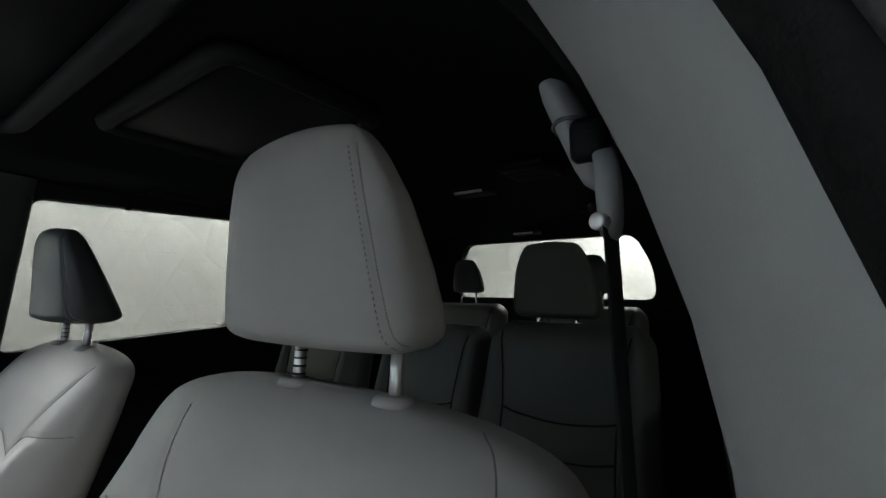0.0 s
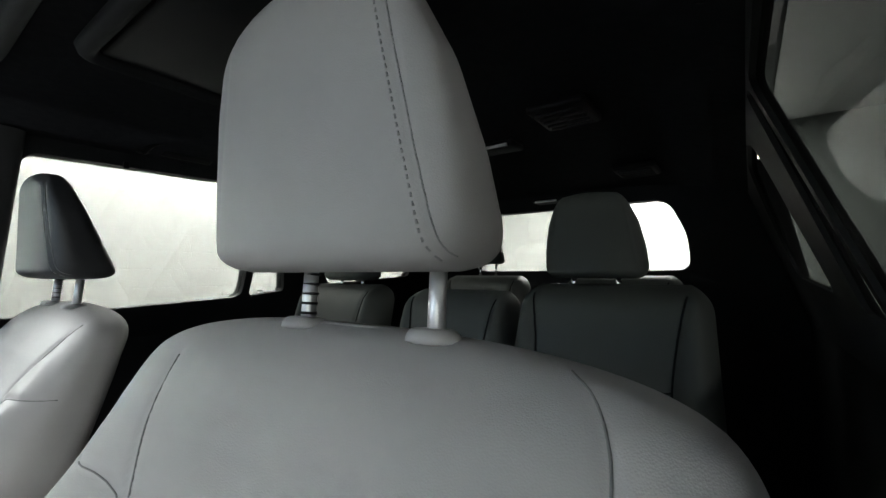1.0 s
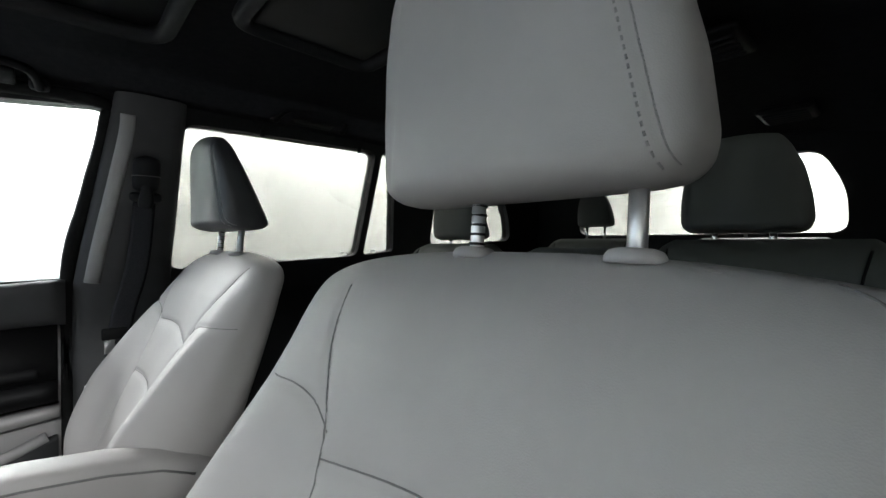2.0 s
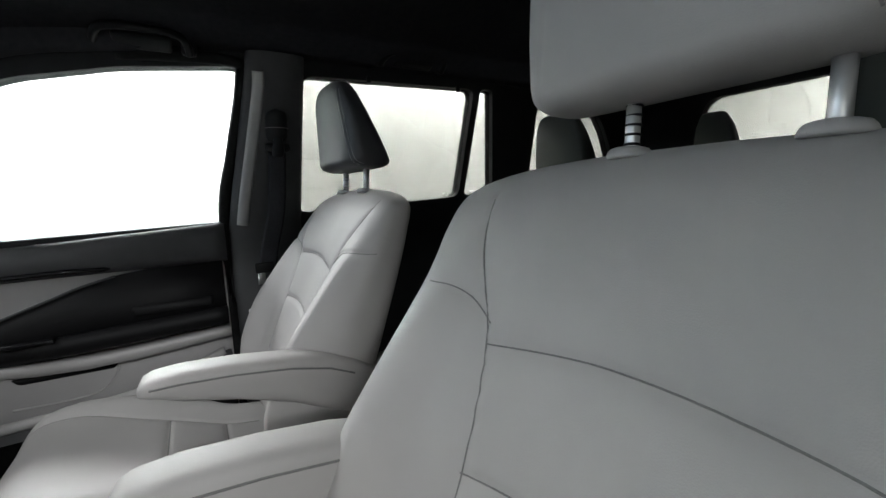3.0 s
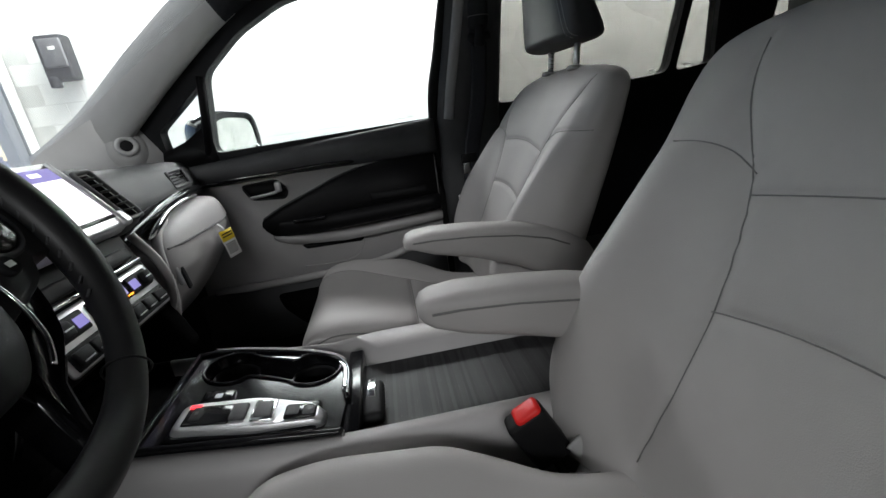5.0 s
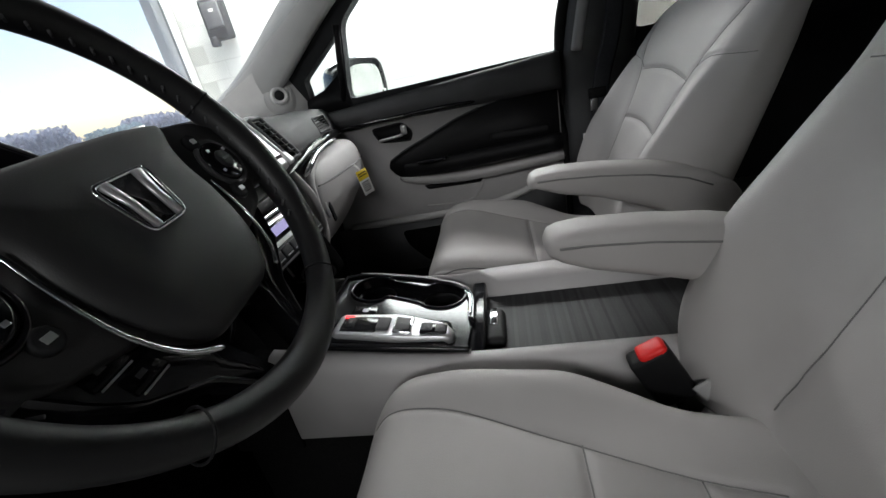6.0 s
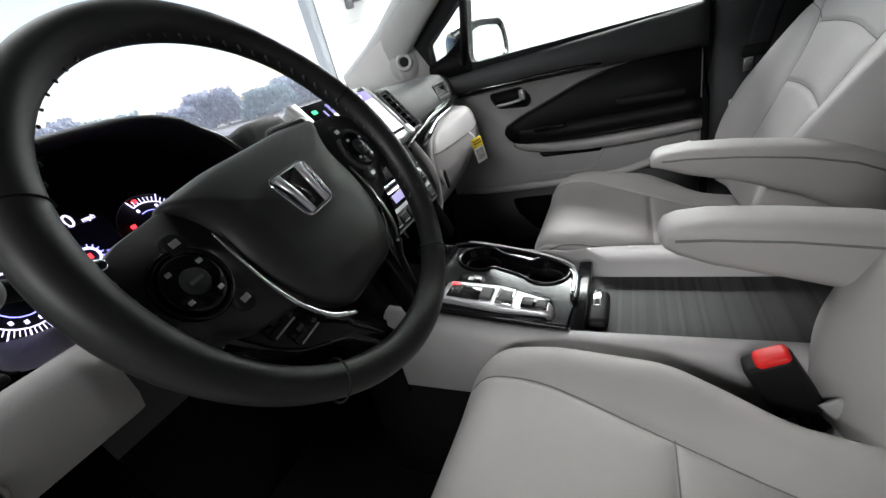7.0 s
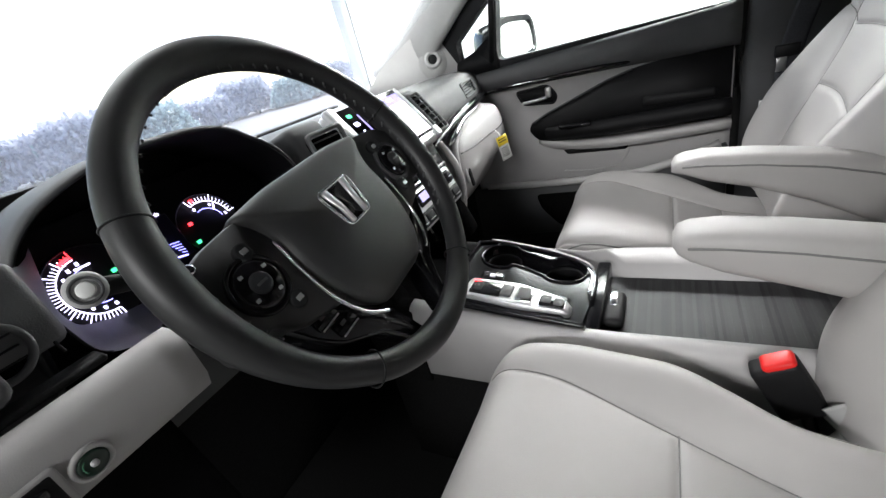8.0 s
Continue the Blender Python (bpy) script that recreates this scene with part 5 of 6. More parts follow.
part("eco_button", disced((0.6655, -0.776, 1.1125), (0, 1, -0.1), 0.0098, 0.006, 0.002), mat("green_button", (0.003, 0.017, 0.009), 0.3), knee, "dark green round button")
part("button_arc", tubed([(0.6655 - 0.0066 * math.cos(a), -0.7728, 1.1125 + 0.0066 * math.sin(a)) for a in (2.2, 2.5, 2.8, 3.1, 3.4, 3.7)], 0.0006, 6), mat("green_line", (0.03, 0.16, 0.08), 0.4), knee, "pale green line on the button")
part("button_light", disced((0.6655, -0.7725, 1.1125), (0, 1, -0.1), 0.0026, 0.002), SATIN, knee)
block = part("switch_block", boxed((0.7005, -0.777, 1.112), (0.040, 0.006, 0.034), 0.0028, 3), SOFT, knee, "grey bezel of a switch group")
part("switch_well", boxed((0.7015, -0.7755, 1.112), (0.034, 0.005, 0.029), 0.0024, 3), BLACK, block)
for k in range(2):
    for j in range(2):
        part("switch", boxed((0.695 + 0.013 * k, -0.7735, 1.1175 - 0.011 * j), (0.0105, 0.005, 0.0085), 0.0025, 3), GLOSS, block)
part("dash_side_trim", boxed((0.7315, -0.888, 1.200), (0.230, 0.10, 0.070), 0.008, 3, pose(0, 0, 0, 12, 0, 0)), DASH, knee)
part("dash_side_crease", tubed(spline([(0.6335, -0.850, 1.232), (0.6330, -0.8415, 1.215), (0.6290, -0.836, 1.185), (0.6270, -0.834, 1.168)], 5), 0.0012, 6), BLACK, knee, "dark joint in the dashboard side")
outlet = part("side_outlet", ring((0.659, -0.836, 1.190), (0, 1, 0.2), 0.0205, 0.0032, 36, 8), DASH, knee, "round charcoal air outlet")
part("outlet_well", disced((0.659, -0.8385, 1.190), (0, 1, 0.2), 0.0190, 0.006, 0.001), VOID, outlet)
for k in range(3):
    part("outlet_slat", boxed((0.659, -0.835, 1.180 + 0.010 * k), (0.030, 0.004, 0.0016), 0.0005, 1), BLACK, outlet)
# charcoal surround that falls from the hood and the knee panel to the gauges
outer = spline([(0.6240, -0.868, 1.240), (0.6190, -0.852, 1.207), (0.6145, -0.848, 1.175), (0.6080, -0.842, 1.150), (0.5960, -0.815, 1.148), (0.5780, -0.806, 1.149), (0.5660, -0.850, 1.132), (0.520, -0.900, 1.118), (0.430, -0.920, 1.112)], 5)
inner = spline([(0.5665, -0.985, 1.225), (0.5740, -0.985, 1.190), (0.5790, -0.985, 1.160), (0.5740, -0.985, 1.136), (0.5620, -0.985, 1.127), (0.5430, -0.985, 1.121), (0.5220, -0.985, 1.118), (0.480, -0.985, 1.116), (0.420, -0.985, 1.115)], 5)
part("cluster_surround", loft([[tuple(p + (q - p) * k - Vector((0, 0, 0.010 * math.sin(math.pi * k)))) for k in (0, 0.12, 0.3, 0.5, 0.75, 1)] for p, q in [(Vector(m), Vector(n)) for m, n in zip(outer, inner)]], False, False), DASH, knee, "charcoal surround of the gauges")
part("surround_joint", tubed(outer[:18], 0.0011, 6), BLACK, knee)
part("side_shelf", boxed((0.72, -0.835, 1.150), (0.22, 0.022, 0.007), 0.003, 2), BLACK, knee)
# panel coloured near-black to carry the footwell's shade
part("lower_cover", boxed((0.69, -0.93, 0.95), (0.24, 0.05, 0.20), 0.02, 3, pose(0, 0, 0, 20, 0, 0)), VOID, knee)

# ---- steering wheel ----
WA = 0.5165
wm = Matrix.Translation((0.4488, -0.6845, 1.2015)) @ Matrix.Rotation(0.025, 4, "Z") @ Matrix(((-1, 0, 0, 0), (0, -math.sin(WA), math.cos(WA), 0), (0, math.cos(WA), math.sin(WA), 0), (0, 0, 0, 1)))
wheel = thing("steering_wheel", "black leather steering wheel with chrome trimmed spokes", "steering wheel")
WR = 0.1535


def on_wheel(bm):
    bmesh.ops.transform(bm, matrix=wm, verts=bm.verts)
    return bm


# the rim stands a little above the hub's middle
rimm = wm @ Matrix.Translation((0.001, 0.0105, -0.004))


def on_rim(bm):
    bmesh.ops.transform(bm, matrix=rimm, verts=bm.verts)
    return bm


circle = [(WR * math.cos(6.28318 * i / 96), WR * math.sin(6.28318 * i / 96), 0) for i in range(96)]
rim = part("rim", on_rim(tubed(circle, [0.0138 + 0.0010 * math.cos(4 * 6.28318 * i / 96) - 0.0016 * max(0.0, -math.sin(6.28318 * i / 96)) for i in range(96)], 20, True)), RIMSKIN, wheel)
for an in (20, 160, 235, 305):
    a = radians(an)
    c, t = Vector((WR * math.cos(a), WR * math.sin(a), 0)), Vector((-math.sin(a), math.cos(a), 0))
    part("rim_joint", on_rim(ring(c, t, 0.0142, 0.0009, 24, 6)), BLACK, rim)
for k in range(72):
    a = 6.28318 * k / 72
    if math.sin(a) > -0.55:
        c = Vector(((WR - 0.0138) * math.cos(a), (WR - 0.0138) * math.sin(a), 0.002))
        t = Vector((-math.sin(a), math.cos(a), 0))
        part("stitch", on_rim(tubed([c - t * 0.002 - Vector((0, 0, 0.0022)), c + t * 0.002 + Vector((0, 0, 0.0022))], 0.0011, 6)), DASH, rim)
# hub pad; the hub stands turned a little
hubm = wm @ Matrix.Rotation(0.091, 4, "Z")


def on_hub(bm):
    bmesh.ops.transform(bm, matrix=hubm, verts=bm.verts)
    return bm


HUBSKIN = mat("black_hub_cover", (0.019, 0.019, 0.0195), 0.52, var=0.12, scale=25, bump=0.06, bscale=900, fine="leather")
pad_h = [(-0.090, 0.046), (-0.077, 0.030), (-0.0715, 0.010), (-0.0735, -0.012), (-0.069, -0.042), (-0.058, -0.068), (-0.036, -0.089)]
pad_o = rounded([(0.045, 0.051)] + [(-x, y) for x, y in pad_h] + pad_h[::-1] + [(-0.045, 0.051)], 0.012, 5)
rows = [[(x * k, -0.01 + (y + 0.01) * k, z) for x, y in pad_o] for z, k in ((-0.05, 0.95), (-0.022, 0.985), (-0.012, 1.0), (-0.007, 0.99), (-0.002, 0.955), (0.002, 0.88), (0.0048, 0.75), (0.0064, 0.55), (0.0072, 0.3), (0.0074, 0.1))]
pad = part("hub_pad", on_hub(loft(rows)), HUBSKIN, wheel)
part("pad_crease", on_hub(tubed(spline([(-0.058, -0.034, 0.0010), (-0.03, -0.041, 0.0045), (0, -0.043, 0.0056), (0.03, -0.041, 0.0045), (0.058, -0.034, 0.0010)], 6), 0.0012, 6)), BLACK, pad)
emb_o = rounded([(-0.0225, 0.0180), (0.0225, 0.0180), (0.0168, -0.0190), (-0.0168, -0.0190)], 0.0065, 4)
part("emblem_plate", on_hub(loft([[(x, y, z) for x, y in emb_o] for z in (0.004, 0.0084)])), GLOSS, pad)
emb = part("emblem_ring", on_hub(tubed([(x, y, 0.0086) for x, y in emb_o], 0.0016, 8, True)), CHROME, pad, "chrome emblem frame")
for s in (-1, 1):
    part("emblem_bar", on_hub(tubed([(s * 0.0142, 0.0165, 0.0090), (s * 0.0108, 0.0, 0.0098), (s * 0.0104, -0.0175, 0.0090)], [0.0044, 0.0034, 0.0036], 8, flat=0.6)), SATIN, emb)
part("airbag_mark", on_hub(boxed((-0.002, -0.056, 0.0042), (0.013, 0.010, 0.0012), 0.0005)), DARK, pad)
# spokes with their button pods
for s in (-1, 1):
    sp_o = rounded([(s * 0.060, 0.046), (s * 0.125, 0.040), (s * 0.152, 0.022), (s * 0.152, -0.030), (s * 0.140, -0.034), (s * 0.122, -0.028), (s * 0.110, -0.046), (s * 0.056, -0.06)], 0.012, 5)
    rows = [[(x, y, z) for x, y in sp_o] for z in (-0.034, -0.012)] + [[(x * 0.985, y * 0.96, -0.006) for x, y in sp_o]]
    sp = part("spoke", on_hub(loft(rows)), HUBSKIN, wheel)
    pod = part("button_ring", on_hub(ring((s * 0.1085, -0.002, -0.004), (0, 0, 1), 0.0215, 0.0022, 36, 8)), GLOSS if s < 0 else DASH, sp)
    part("button_pad", on_hub(disced((s * 0.1085, -0.002, -0.005), (0, 0, 1), 0.019, 0.009, 0.003)), GLOSS, pod, "glossy round control pad")
    part("button_centre", on_hub(disced((s * 0.1085, -0.002, -0.002), (0, 0, 1), 0.0085, 0.008, 0.002)), DARK, pod)
    for q in range(4):
        a = q * math.pi / 2 + 0.6
        part("button_mark", on_hub(boxed((s * 0.1085 + 0.0138 * math.cos(a), -0.002 + 0.0138 * math.sin(a), -0.0002), (0.0034, 0.0026, 0.0006), 0.0002)), SATIN, pod, smooth=False)
    part("button_bar", on_hub(boxed((s * 0.1085, -0.002, 0.0023), (0.009, 0.002, 0.0006), 0)), DASH, pod, smooth=False)
    for bx, by in ((0.0985, 0.0215), (0.0955, -0.028)):
        sb = part("small_button", on_hub(disced((s * bx, by, -0.005), (0, 0, 1), 0.0075, 0.007, 0.002, 20)), DARK, sp)
        part("button_mark", on_hub(boxed((s * bx, by, -0.0012), (0.006, 0.004, 0.0006), 0.0002)), SATIN, sb, smooth=False)
# two lower prongs with a gap between them, and the chrome sweep round the pad
prongs = []
for s in (-1, 1):
    prong = rounded([(s * x, y) for x, y in ((0.120, -0.024), (0.113, -0.042), (0.103, -0.062), (0.090, -0.079), (0.072, -0.091), (0.055, -0.102), (0.038, -0.129), (0.036, -0.146), (0.020, -0.146), (0.027, -0.115), (0.033, -0.096), (0.030, -0.075), (0.050, -0.045), (0.062, -0.024))], 0.006, 3)
    low = part("lower_spoke", on_hub(loft([[(x, y, z) for x, y in prong] for z in (-0.036, -0.016)] + [[(x * 0.985, y * 0.985, -0.0142) for x, y in prong]])), GLOSS, wheel)
    part("prong_edge", on_hub(tubed([(s * x, y, -0.0145) for x, y in ((0.070, -0.0915), (0.0545, -0.1015), (0.038, -0.128))], 0.0007, 6)), DASH, low)
    prongs.append(low)
    if s > 0:
        continue
    for bx, by in ((-0.0865, -0.0530), (-0.0770, -0.0685)):
        pb = part("phone_button", on_hub(boxed((bx, by, -0.0150), (0.026, 0.012, 0.004), 0.0015)), GLOSS, low)
        part("button_line", on_hub(boxed((bx, by - 0.0070, -0.0126), (0.021, 0.0012, 0.001), 0.0003)), SATIN, pb, smooth=False)
        part("button_mark", on_hub(boxed((bx - 0.002, by + 0.001, -0.0127), (0.006, 0.003, 0.0006), 0)), DASH, pb, smooth=False)
for low, pts, q in ((prongs[0], ((-0.0755, 0.014, -0.003), (-0.0765, -0.0134, -0.003), (-0.0745, -0.0469, -0.003), (-0.0625, -0.0757, -0.004), (-0.0436, -0.0925, -0.005)), 0.0019), (prongs[1], ((0.0765, -0.010, -0.003), (0.0745, -0.046, -0.003), (0.064, -0.073, -0.003), (0.050, -0.088, -0.004)), 0.0019)):
    line = spline(pts, 6)
    part("chrome_sweep", on_hub(tubed(line, [q * (0.6 + 0.5 * i / len(line)) for i in range(len(line))], 8)), CHROME, low, "chrome trim round the hub")
part("trip_stud", on_hub(disced((-0.132, 0.0334, -0.010), (0, 0.3, 1), 0.0042, 0.010, 0.0012, 20)), CHROME, wheel, "small chrome stud")
part("column_cover", on_wheel(loft([[(0.062 * k * math.cos(a), 0.055 * k * math.sin(a) - 0.01, z) for a in [6.28318 * i / 24 for i in range(24)]] for z, k in ((-0.24, 1.1), (-0.14, 1.05), (-0.07, 0.9), (-0.05, 0.7))])), BLACK, wheel)
stalk = part("stalk", on_wheel(tubed([(-0.05, 0.02, -0.105), (-0.11, 0.052, -0.106), (-0.150, 0.066, -0.100)], [0.008, 0.007, 0.008], 12)), BLACK, wheel, "indicator stalk")
part("stalk_knob", on_wheel(disced((-0.1535, 0.0655, -0.095), (-0.276, -0.246, 0.93), 0.0132, 0.018, 0.003)), PILLAR, stalk, "pale twist knob of the stalk")
part("knob_ring", on_wheel(ring((-0.1562, 0.0631, -0.0862), (-0.276, -0.246, 0.93), 0.0092, 0.0012, 28, 6)), DASH, stalk)
part("knob_cap", on_wheel(disced((-0.1562, 0.0631, -0.0862), (-0.276, -0.246, 0.93), 0.0060, 0.003, 0.0012)), WHITE, stalk, "white end of the twist knob")

# ---- centre console ----
con = thing("centre_console", "grey centre console with glossy black gear panel", "console")
rows = []
for y, zt, x0 in ((-0.95, 0.905, -0.045), (-0.85, 0.895, -0.058), (-0.75, 0.882, -0.070), (-0.65, 0.868, -0.074), (-0.58, 0.861, -0.076), (-0.54, 0.859, -0.088), (-0.50, 0.858, -0.095), (-0.30, 0.858, -0.095), (-0.12, 0.858, -0.095), (-0.02, 0.850, -0.095)):
    x1 = 0.208
    w = 0.066 if y > -0.52 else 0.016
    rows.append([(x0, y, 0.46), (x0, y, zt - 0.02), (x0 + 0.004, y, zt - 0.006), (x0 + 0.009, y, zt - 0.001), (x0 + w - 0.005, y, zt - 0.001), (x0 + w - 0.001, y, zt - 0.006), (x0 + w, y, zt - 0.085), (x1 - 0.036, y, zt - 0.085), (x1 - 0.035, y, zt - 0.006), (x1 - 0.030, y, zt), (x1 - 0.014, y, zt), (x1 - 0.004, y, zt - 0.006), (x1, y, zt - 0.022), (x1, y, 0.46)])
part("console_body", loft([[(x, y, max(z, 0.735)) for x, y, z in r] for r in rows[1:]]), SOFT, con)
part("console_nose", loft([[(x, y, max(z, 0.735)) for x, y, z in r] for r in rows[:2]]), CARPET, con, "black front end of the console under the dashboard")
part("console_side", loft([[(x + (0.004 if x < 0.05 else -0.004), y, min(z, 0.738)) if z < 0.5 else (x + (0.004 if x < 0.05 else -0.004), y, 0.738) for x, y, z in (r[0], r[1], r[-2], r[-1])] for r in rows]), CARPET, con, "black lower side of the console")
part("front_side_trim", boxed((0.2045, -0.905, 0.80), (0.014, 0.12, 0.17), 0.004), CARPET, con, "black side of the console under the dashboard")
part("side_joint", tubed(spline([(0.175, -0.545, 0.862), (0.207, -0.548, 0.842), (0.209, -0.57, 0.80), (0.209, -0.64, 0.74)], 6), 0.0018, 6), SEAM, con)
lid = part("roller_lid", boxed((0.0715, -0.325, 0.818), (0.198, 0.44, 0.010), 0.003), BLACK, con, "dark ribbed roller lid")
for k in range(84):
    y = -0.535 + 0.43 * k / 83
    part("slat", boxed((0.0715, y, 0.8231 + 0.00012 * math.sin(k * 2.7)), (0.196, 0.00516, 0.0010), 0), STREAK, lid, smooth=False)
han = part("lid_handle", boxed((0.094, -0.510, 0.836), (0.090, 0.034, 0.022), 0.010, 3), BLACK, lid)
part("handle_inlay", boxed((0.074, -0.512, 0.8472), (0.045, 0.012, 0.003), 0.001), CHROME, han)


def panel_z(b):
    return 0.868 - 0.13 * (b + 0.60)


CUPS = ((0.001, -0.731), (0.023, -0.604))
# both cups sit in one waisted well
def well(r, lo=40):
    out = []
    for (hx, hy), d in ((CUPS[1], 90), (CUPS[0], 270)):
        for k in range(15):
            t = radians(d - 180 + lo + (360 - 2 * lo) * k / 14)
            out.append((hx + r * math.cos(t), hy + r * math.sin(t)))
    return spline(out + out[:1], 2)[:-1]


well_o = well(0.044)
panel_o = rounded([(0.178, -0.545), (0.176, -0.80), (-0.046, -0.80)], 0.008) + spline([(-0.049, -0.775), (-0.048, -0.745), (-0.042, -0.70), (-0.034, -0.655), (-0.022, -0.612), (-0.004, -0.573), (0.022, -0.551), (0.06, -0.545), (0.11, -0.545)], 4)
bm = sheet(panel_o, [well_o], lambda a, b: (a, b, panel_z(b)), lambda a, b: (a, b, panel_z(b) - 0.012))
gp = part("gear_panel", bm, GLOSS, con, "glossy black gear panel", smooth=False)
part("panel_edge", tubed([(a, b, panel_z(b) + 0.002) for a, b in panel_o if b > -0.798][1:], 0.0045, 8), GLOSS, gp)
part("chrome_corner", tubed([(a, b, panel_z(b) + 0.004) for a, b in spline([(0.095, -0.549), (0.062, -0.549), (0.034, -0.552), (0.014, -0.562)], 6)], [0.0015] + [0.0045] * 14 + [0.003] * 3 + [0.002], 8), CHROME, gp)
part("rear_lip", boxed((0.073, -0.5372, 0.841), (0.204, 0.025, 0.034), 0.004, 2), GLOSS, gp, "glossy black rear lip of the panel")
part("front_tray", boxed((0.062, -0.885, 0.860), (0.222, 0.165, 0.02), 0.006, 2, pose(0, 0, 0, -7, 0, 0)), CARPET, gp, "black open tray ahead of the cup holders")
part("panel_rim", tubed([(a - 0.007, b, panel_z(b) + 0.001) for a, b in panel_o if b > -0.79 and a < 0.02], 0.0045, 8), SOFT, gp, "grey console edge along the panel")
part("well_rim", tubed([(a, b, panel_z(b) + 0.0012) for a, b in well_o], 0.0028, 8, True), GLOSS, gp)
part("well_wall", loft([[(a, b, panel_z(b) - d) for a, b in well(r)] for r, d in ((0.044, 0.0), (0.0425, 0.008), (0.040, 0.016))], False), GLOSS, gp, "glossy black wall of the cup well")
holes = [[(hx + 0.0345 * math.cos(6.28318 * i / 40), hy + 0.0345 * math.sin(6.28318 * i / 40)) for i in range(40)] for hx, hy in CUPS]
part("well_saddle", sheet(well(0.040), holes, lambda a, b: (a, b, panel_z(b) - 0.016), lambda a, b: (a, b, panel_z(b) - 0.020)), GLOSS, gp, smooth=False)
for hx, hy in CUPS:
    zc = panel_z(hy)
    rows = [[(hx + r * math.cos(6.28318 * i / 40), hy + r * math.sin(6.28318 * i / 40), zc - 0.13 * r * math.sin(6.28318 * i / 40) * f + dz) for i in range(40)] for r, dz, f in ((0.036, -0.016, 1), (0.034, -0.0145, 1), (0.0325, -0.020, 1), (0.0315, -0.07, 0.2), (0.029, -0.076, 0))]
    cup = part("cup_holder", loft(rows[2:], False), BLACK, gp, "round black cup holder")
    part("cup_rim", loft(rows[:3], False), BLACK, cup)
    part("cup_floor", disced((hx, hy, zc - 0.077), (0, 0, 1), 0.0305, 0.004), RUBBER, cup)
# a raised glossy island carries the gear buttons
tl = pose(0, 0, 0, -7.4, 0, 0)
part("selector_island", boxed((0.139, -0.674, 0.8735), (0.064, 0.196, 0.022), 0.010, 4, tl), GLOSS, gp)
tray_o = rounded([(0.110, -0.756), (0.162, -0.756), (0.166, -0.66), (0.163, -0.577), (0.132, -0.579), (0.107, -0.66)], 0.011)
tray_z = lambda b: 0.8915 - 0.13 * (b + 0.668)
rows = [[(0.137 + (a - 0.137) * k, -0.669 + (b + 0.669) * k, tray_z(b) - d) for a, b in tray_o] for k, d in ((1.10, 0.014), (1.05, 0.006), (1.015, 0.0015), (0.985, 0.0), (0.9, 0.0))]
tray = part("selector_tray", loft(rows), SATIN, gp, "silver push-button gear selector")


def tray_x(dy):
    return 0.137 + 0.16 * max(0.0, dy - 0.01)


def button(dy, wy, wx, material, lift=0.0):
    bt = part("gear_button", boxed((tray_x(dy), -0.668 + dy, 0.8925 - 0.13 * dy + lift), (wx, wy, 0.007), 0.003, 2, tl), material, tray, "dark gear button")
    part("button_mark", boxed((tray_x(dy), -0.668 + dy, 0.8962 - 0.13 * dy + lift), (0.006, 0.004, 0.0006), 0, 1, tl), DASH, bt, smooth=False)


part("dark_inset", boxed((0.138, -0.718, 0.8918 + 0.0065), (0.038, 0.058, 0.006), 0.006, 3, tl), GLOSS, tray, "glossy dark inset")
button(-0.064, 0.016, 0.028, DARK, 0.001)
button(-0.012, 0.021, 0.032, DASH, 0.0006)
part("button_frame", boxed((0.1385, -0.648, 0.8895), (0.042, 0.031, 0.007), 0.006, 3, tl), CHROME, tray, "chrome frame of a gear button")
button(0.020, 0.024, 0.033, DASH, 0.001)
part("dark_inset", boxed((0.1465, -0.600, 0.8918 - 0.13 * 0.068), (0.026, 0.042, 0.006), 0.005, 3, tl), GLOSS, tray, "glossy dark inset")
button(0.058, 0.018, 0.022, DASH)
button(0.079, 0.017, 0.020, DASH)
part("park_lamp", boxed((0.122, -0.738, 0.9045), (0.006, 0.014, 0.002), 0, 1, tl), E_RED, tray, smooth=False)
brake = part("brake_switch", boxed((0.083, -0.728, 0.8865), (0.030, 0.044, 0.008), 0.003, 2, tl), GLOSS, gp, "glossy black parking brake switch")
part("switch_mark", boxed((0.083, -0.726, 0.8908), (0.010, 0.010, 0.0006), 0, 1, tl), SATIN, brake, smooth=False)

# buckles
for x, y, z, who in ((0.232, -0.30, 0.875, "driver's"), (-0.140, -0.290, 0.858, "passenger")):
    bk = thing("seat_belt_buckle", "black belt buckle with red button beside the %s seat" % who, "seat belt buckle", "front buckles")
    bmx = pose(0, 0, 0, 28, 0, 0)
    part("buckle_body", boxed((x, y, z - 0.035), (0.030, 0.052, 0.085), 0.007, 3, bmx), BLACK, bk)
    part("release_button", boxed((x, y - 0.013, z + 0.003), (0.027, 0.036, 0.015), 0.006, 3, bmx), REDPLASTIC, bk, "red release button")
    part("buckle_stalk", tubed([(x, y + 0.02, z - 0.07), (x, y + 0.05, z - 0.16)], 0.014, 8, flat=0.5), BLACK, bk)

anchor = thing("belt_anchor", "pale grey plastic belt anchor between cushion and backrest", "belt anchor")
part("anchor_cover", boxed((0.252, -0.232, 0.792), (0.022, 0.040, 0.070), 0.008, 3, pose(0, 0, 0, -24, 0, 0)), PALE, anchor)
part("anchor_strap", tubed(spline([(0.250, -0.262, 0.836), (0.252, -0.244, 0.812), (0.254, -0.226, 0.78), (0.256, -0.212, 0.74)], 5), 0.012, 8, flat=0.2, up=(1, 0, 0)), PILLAR, anchor, "grey webbing strap")

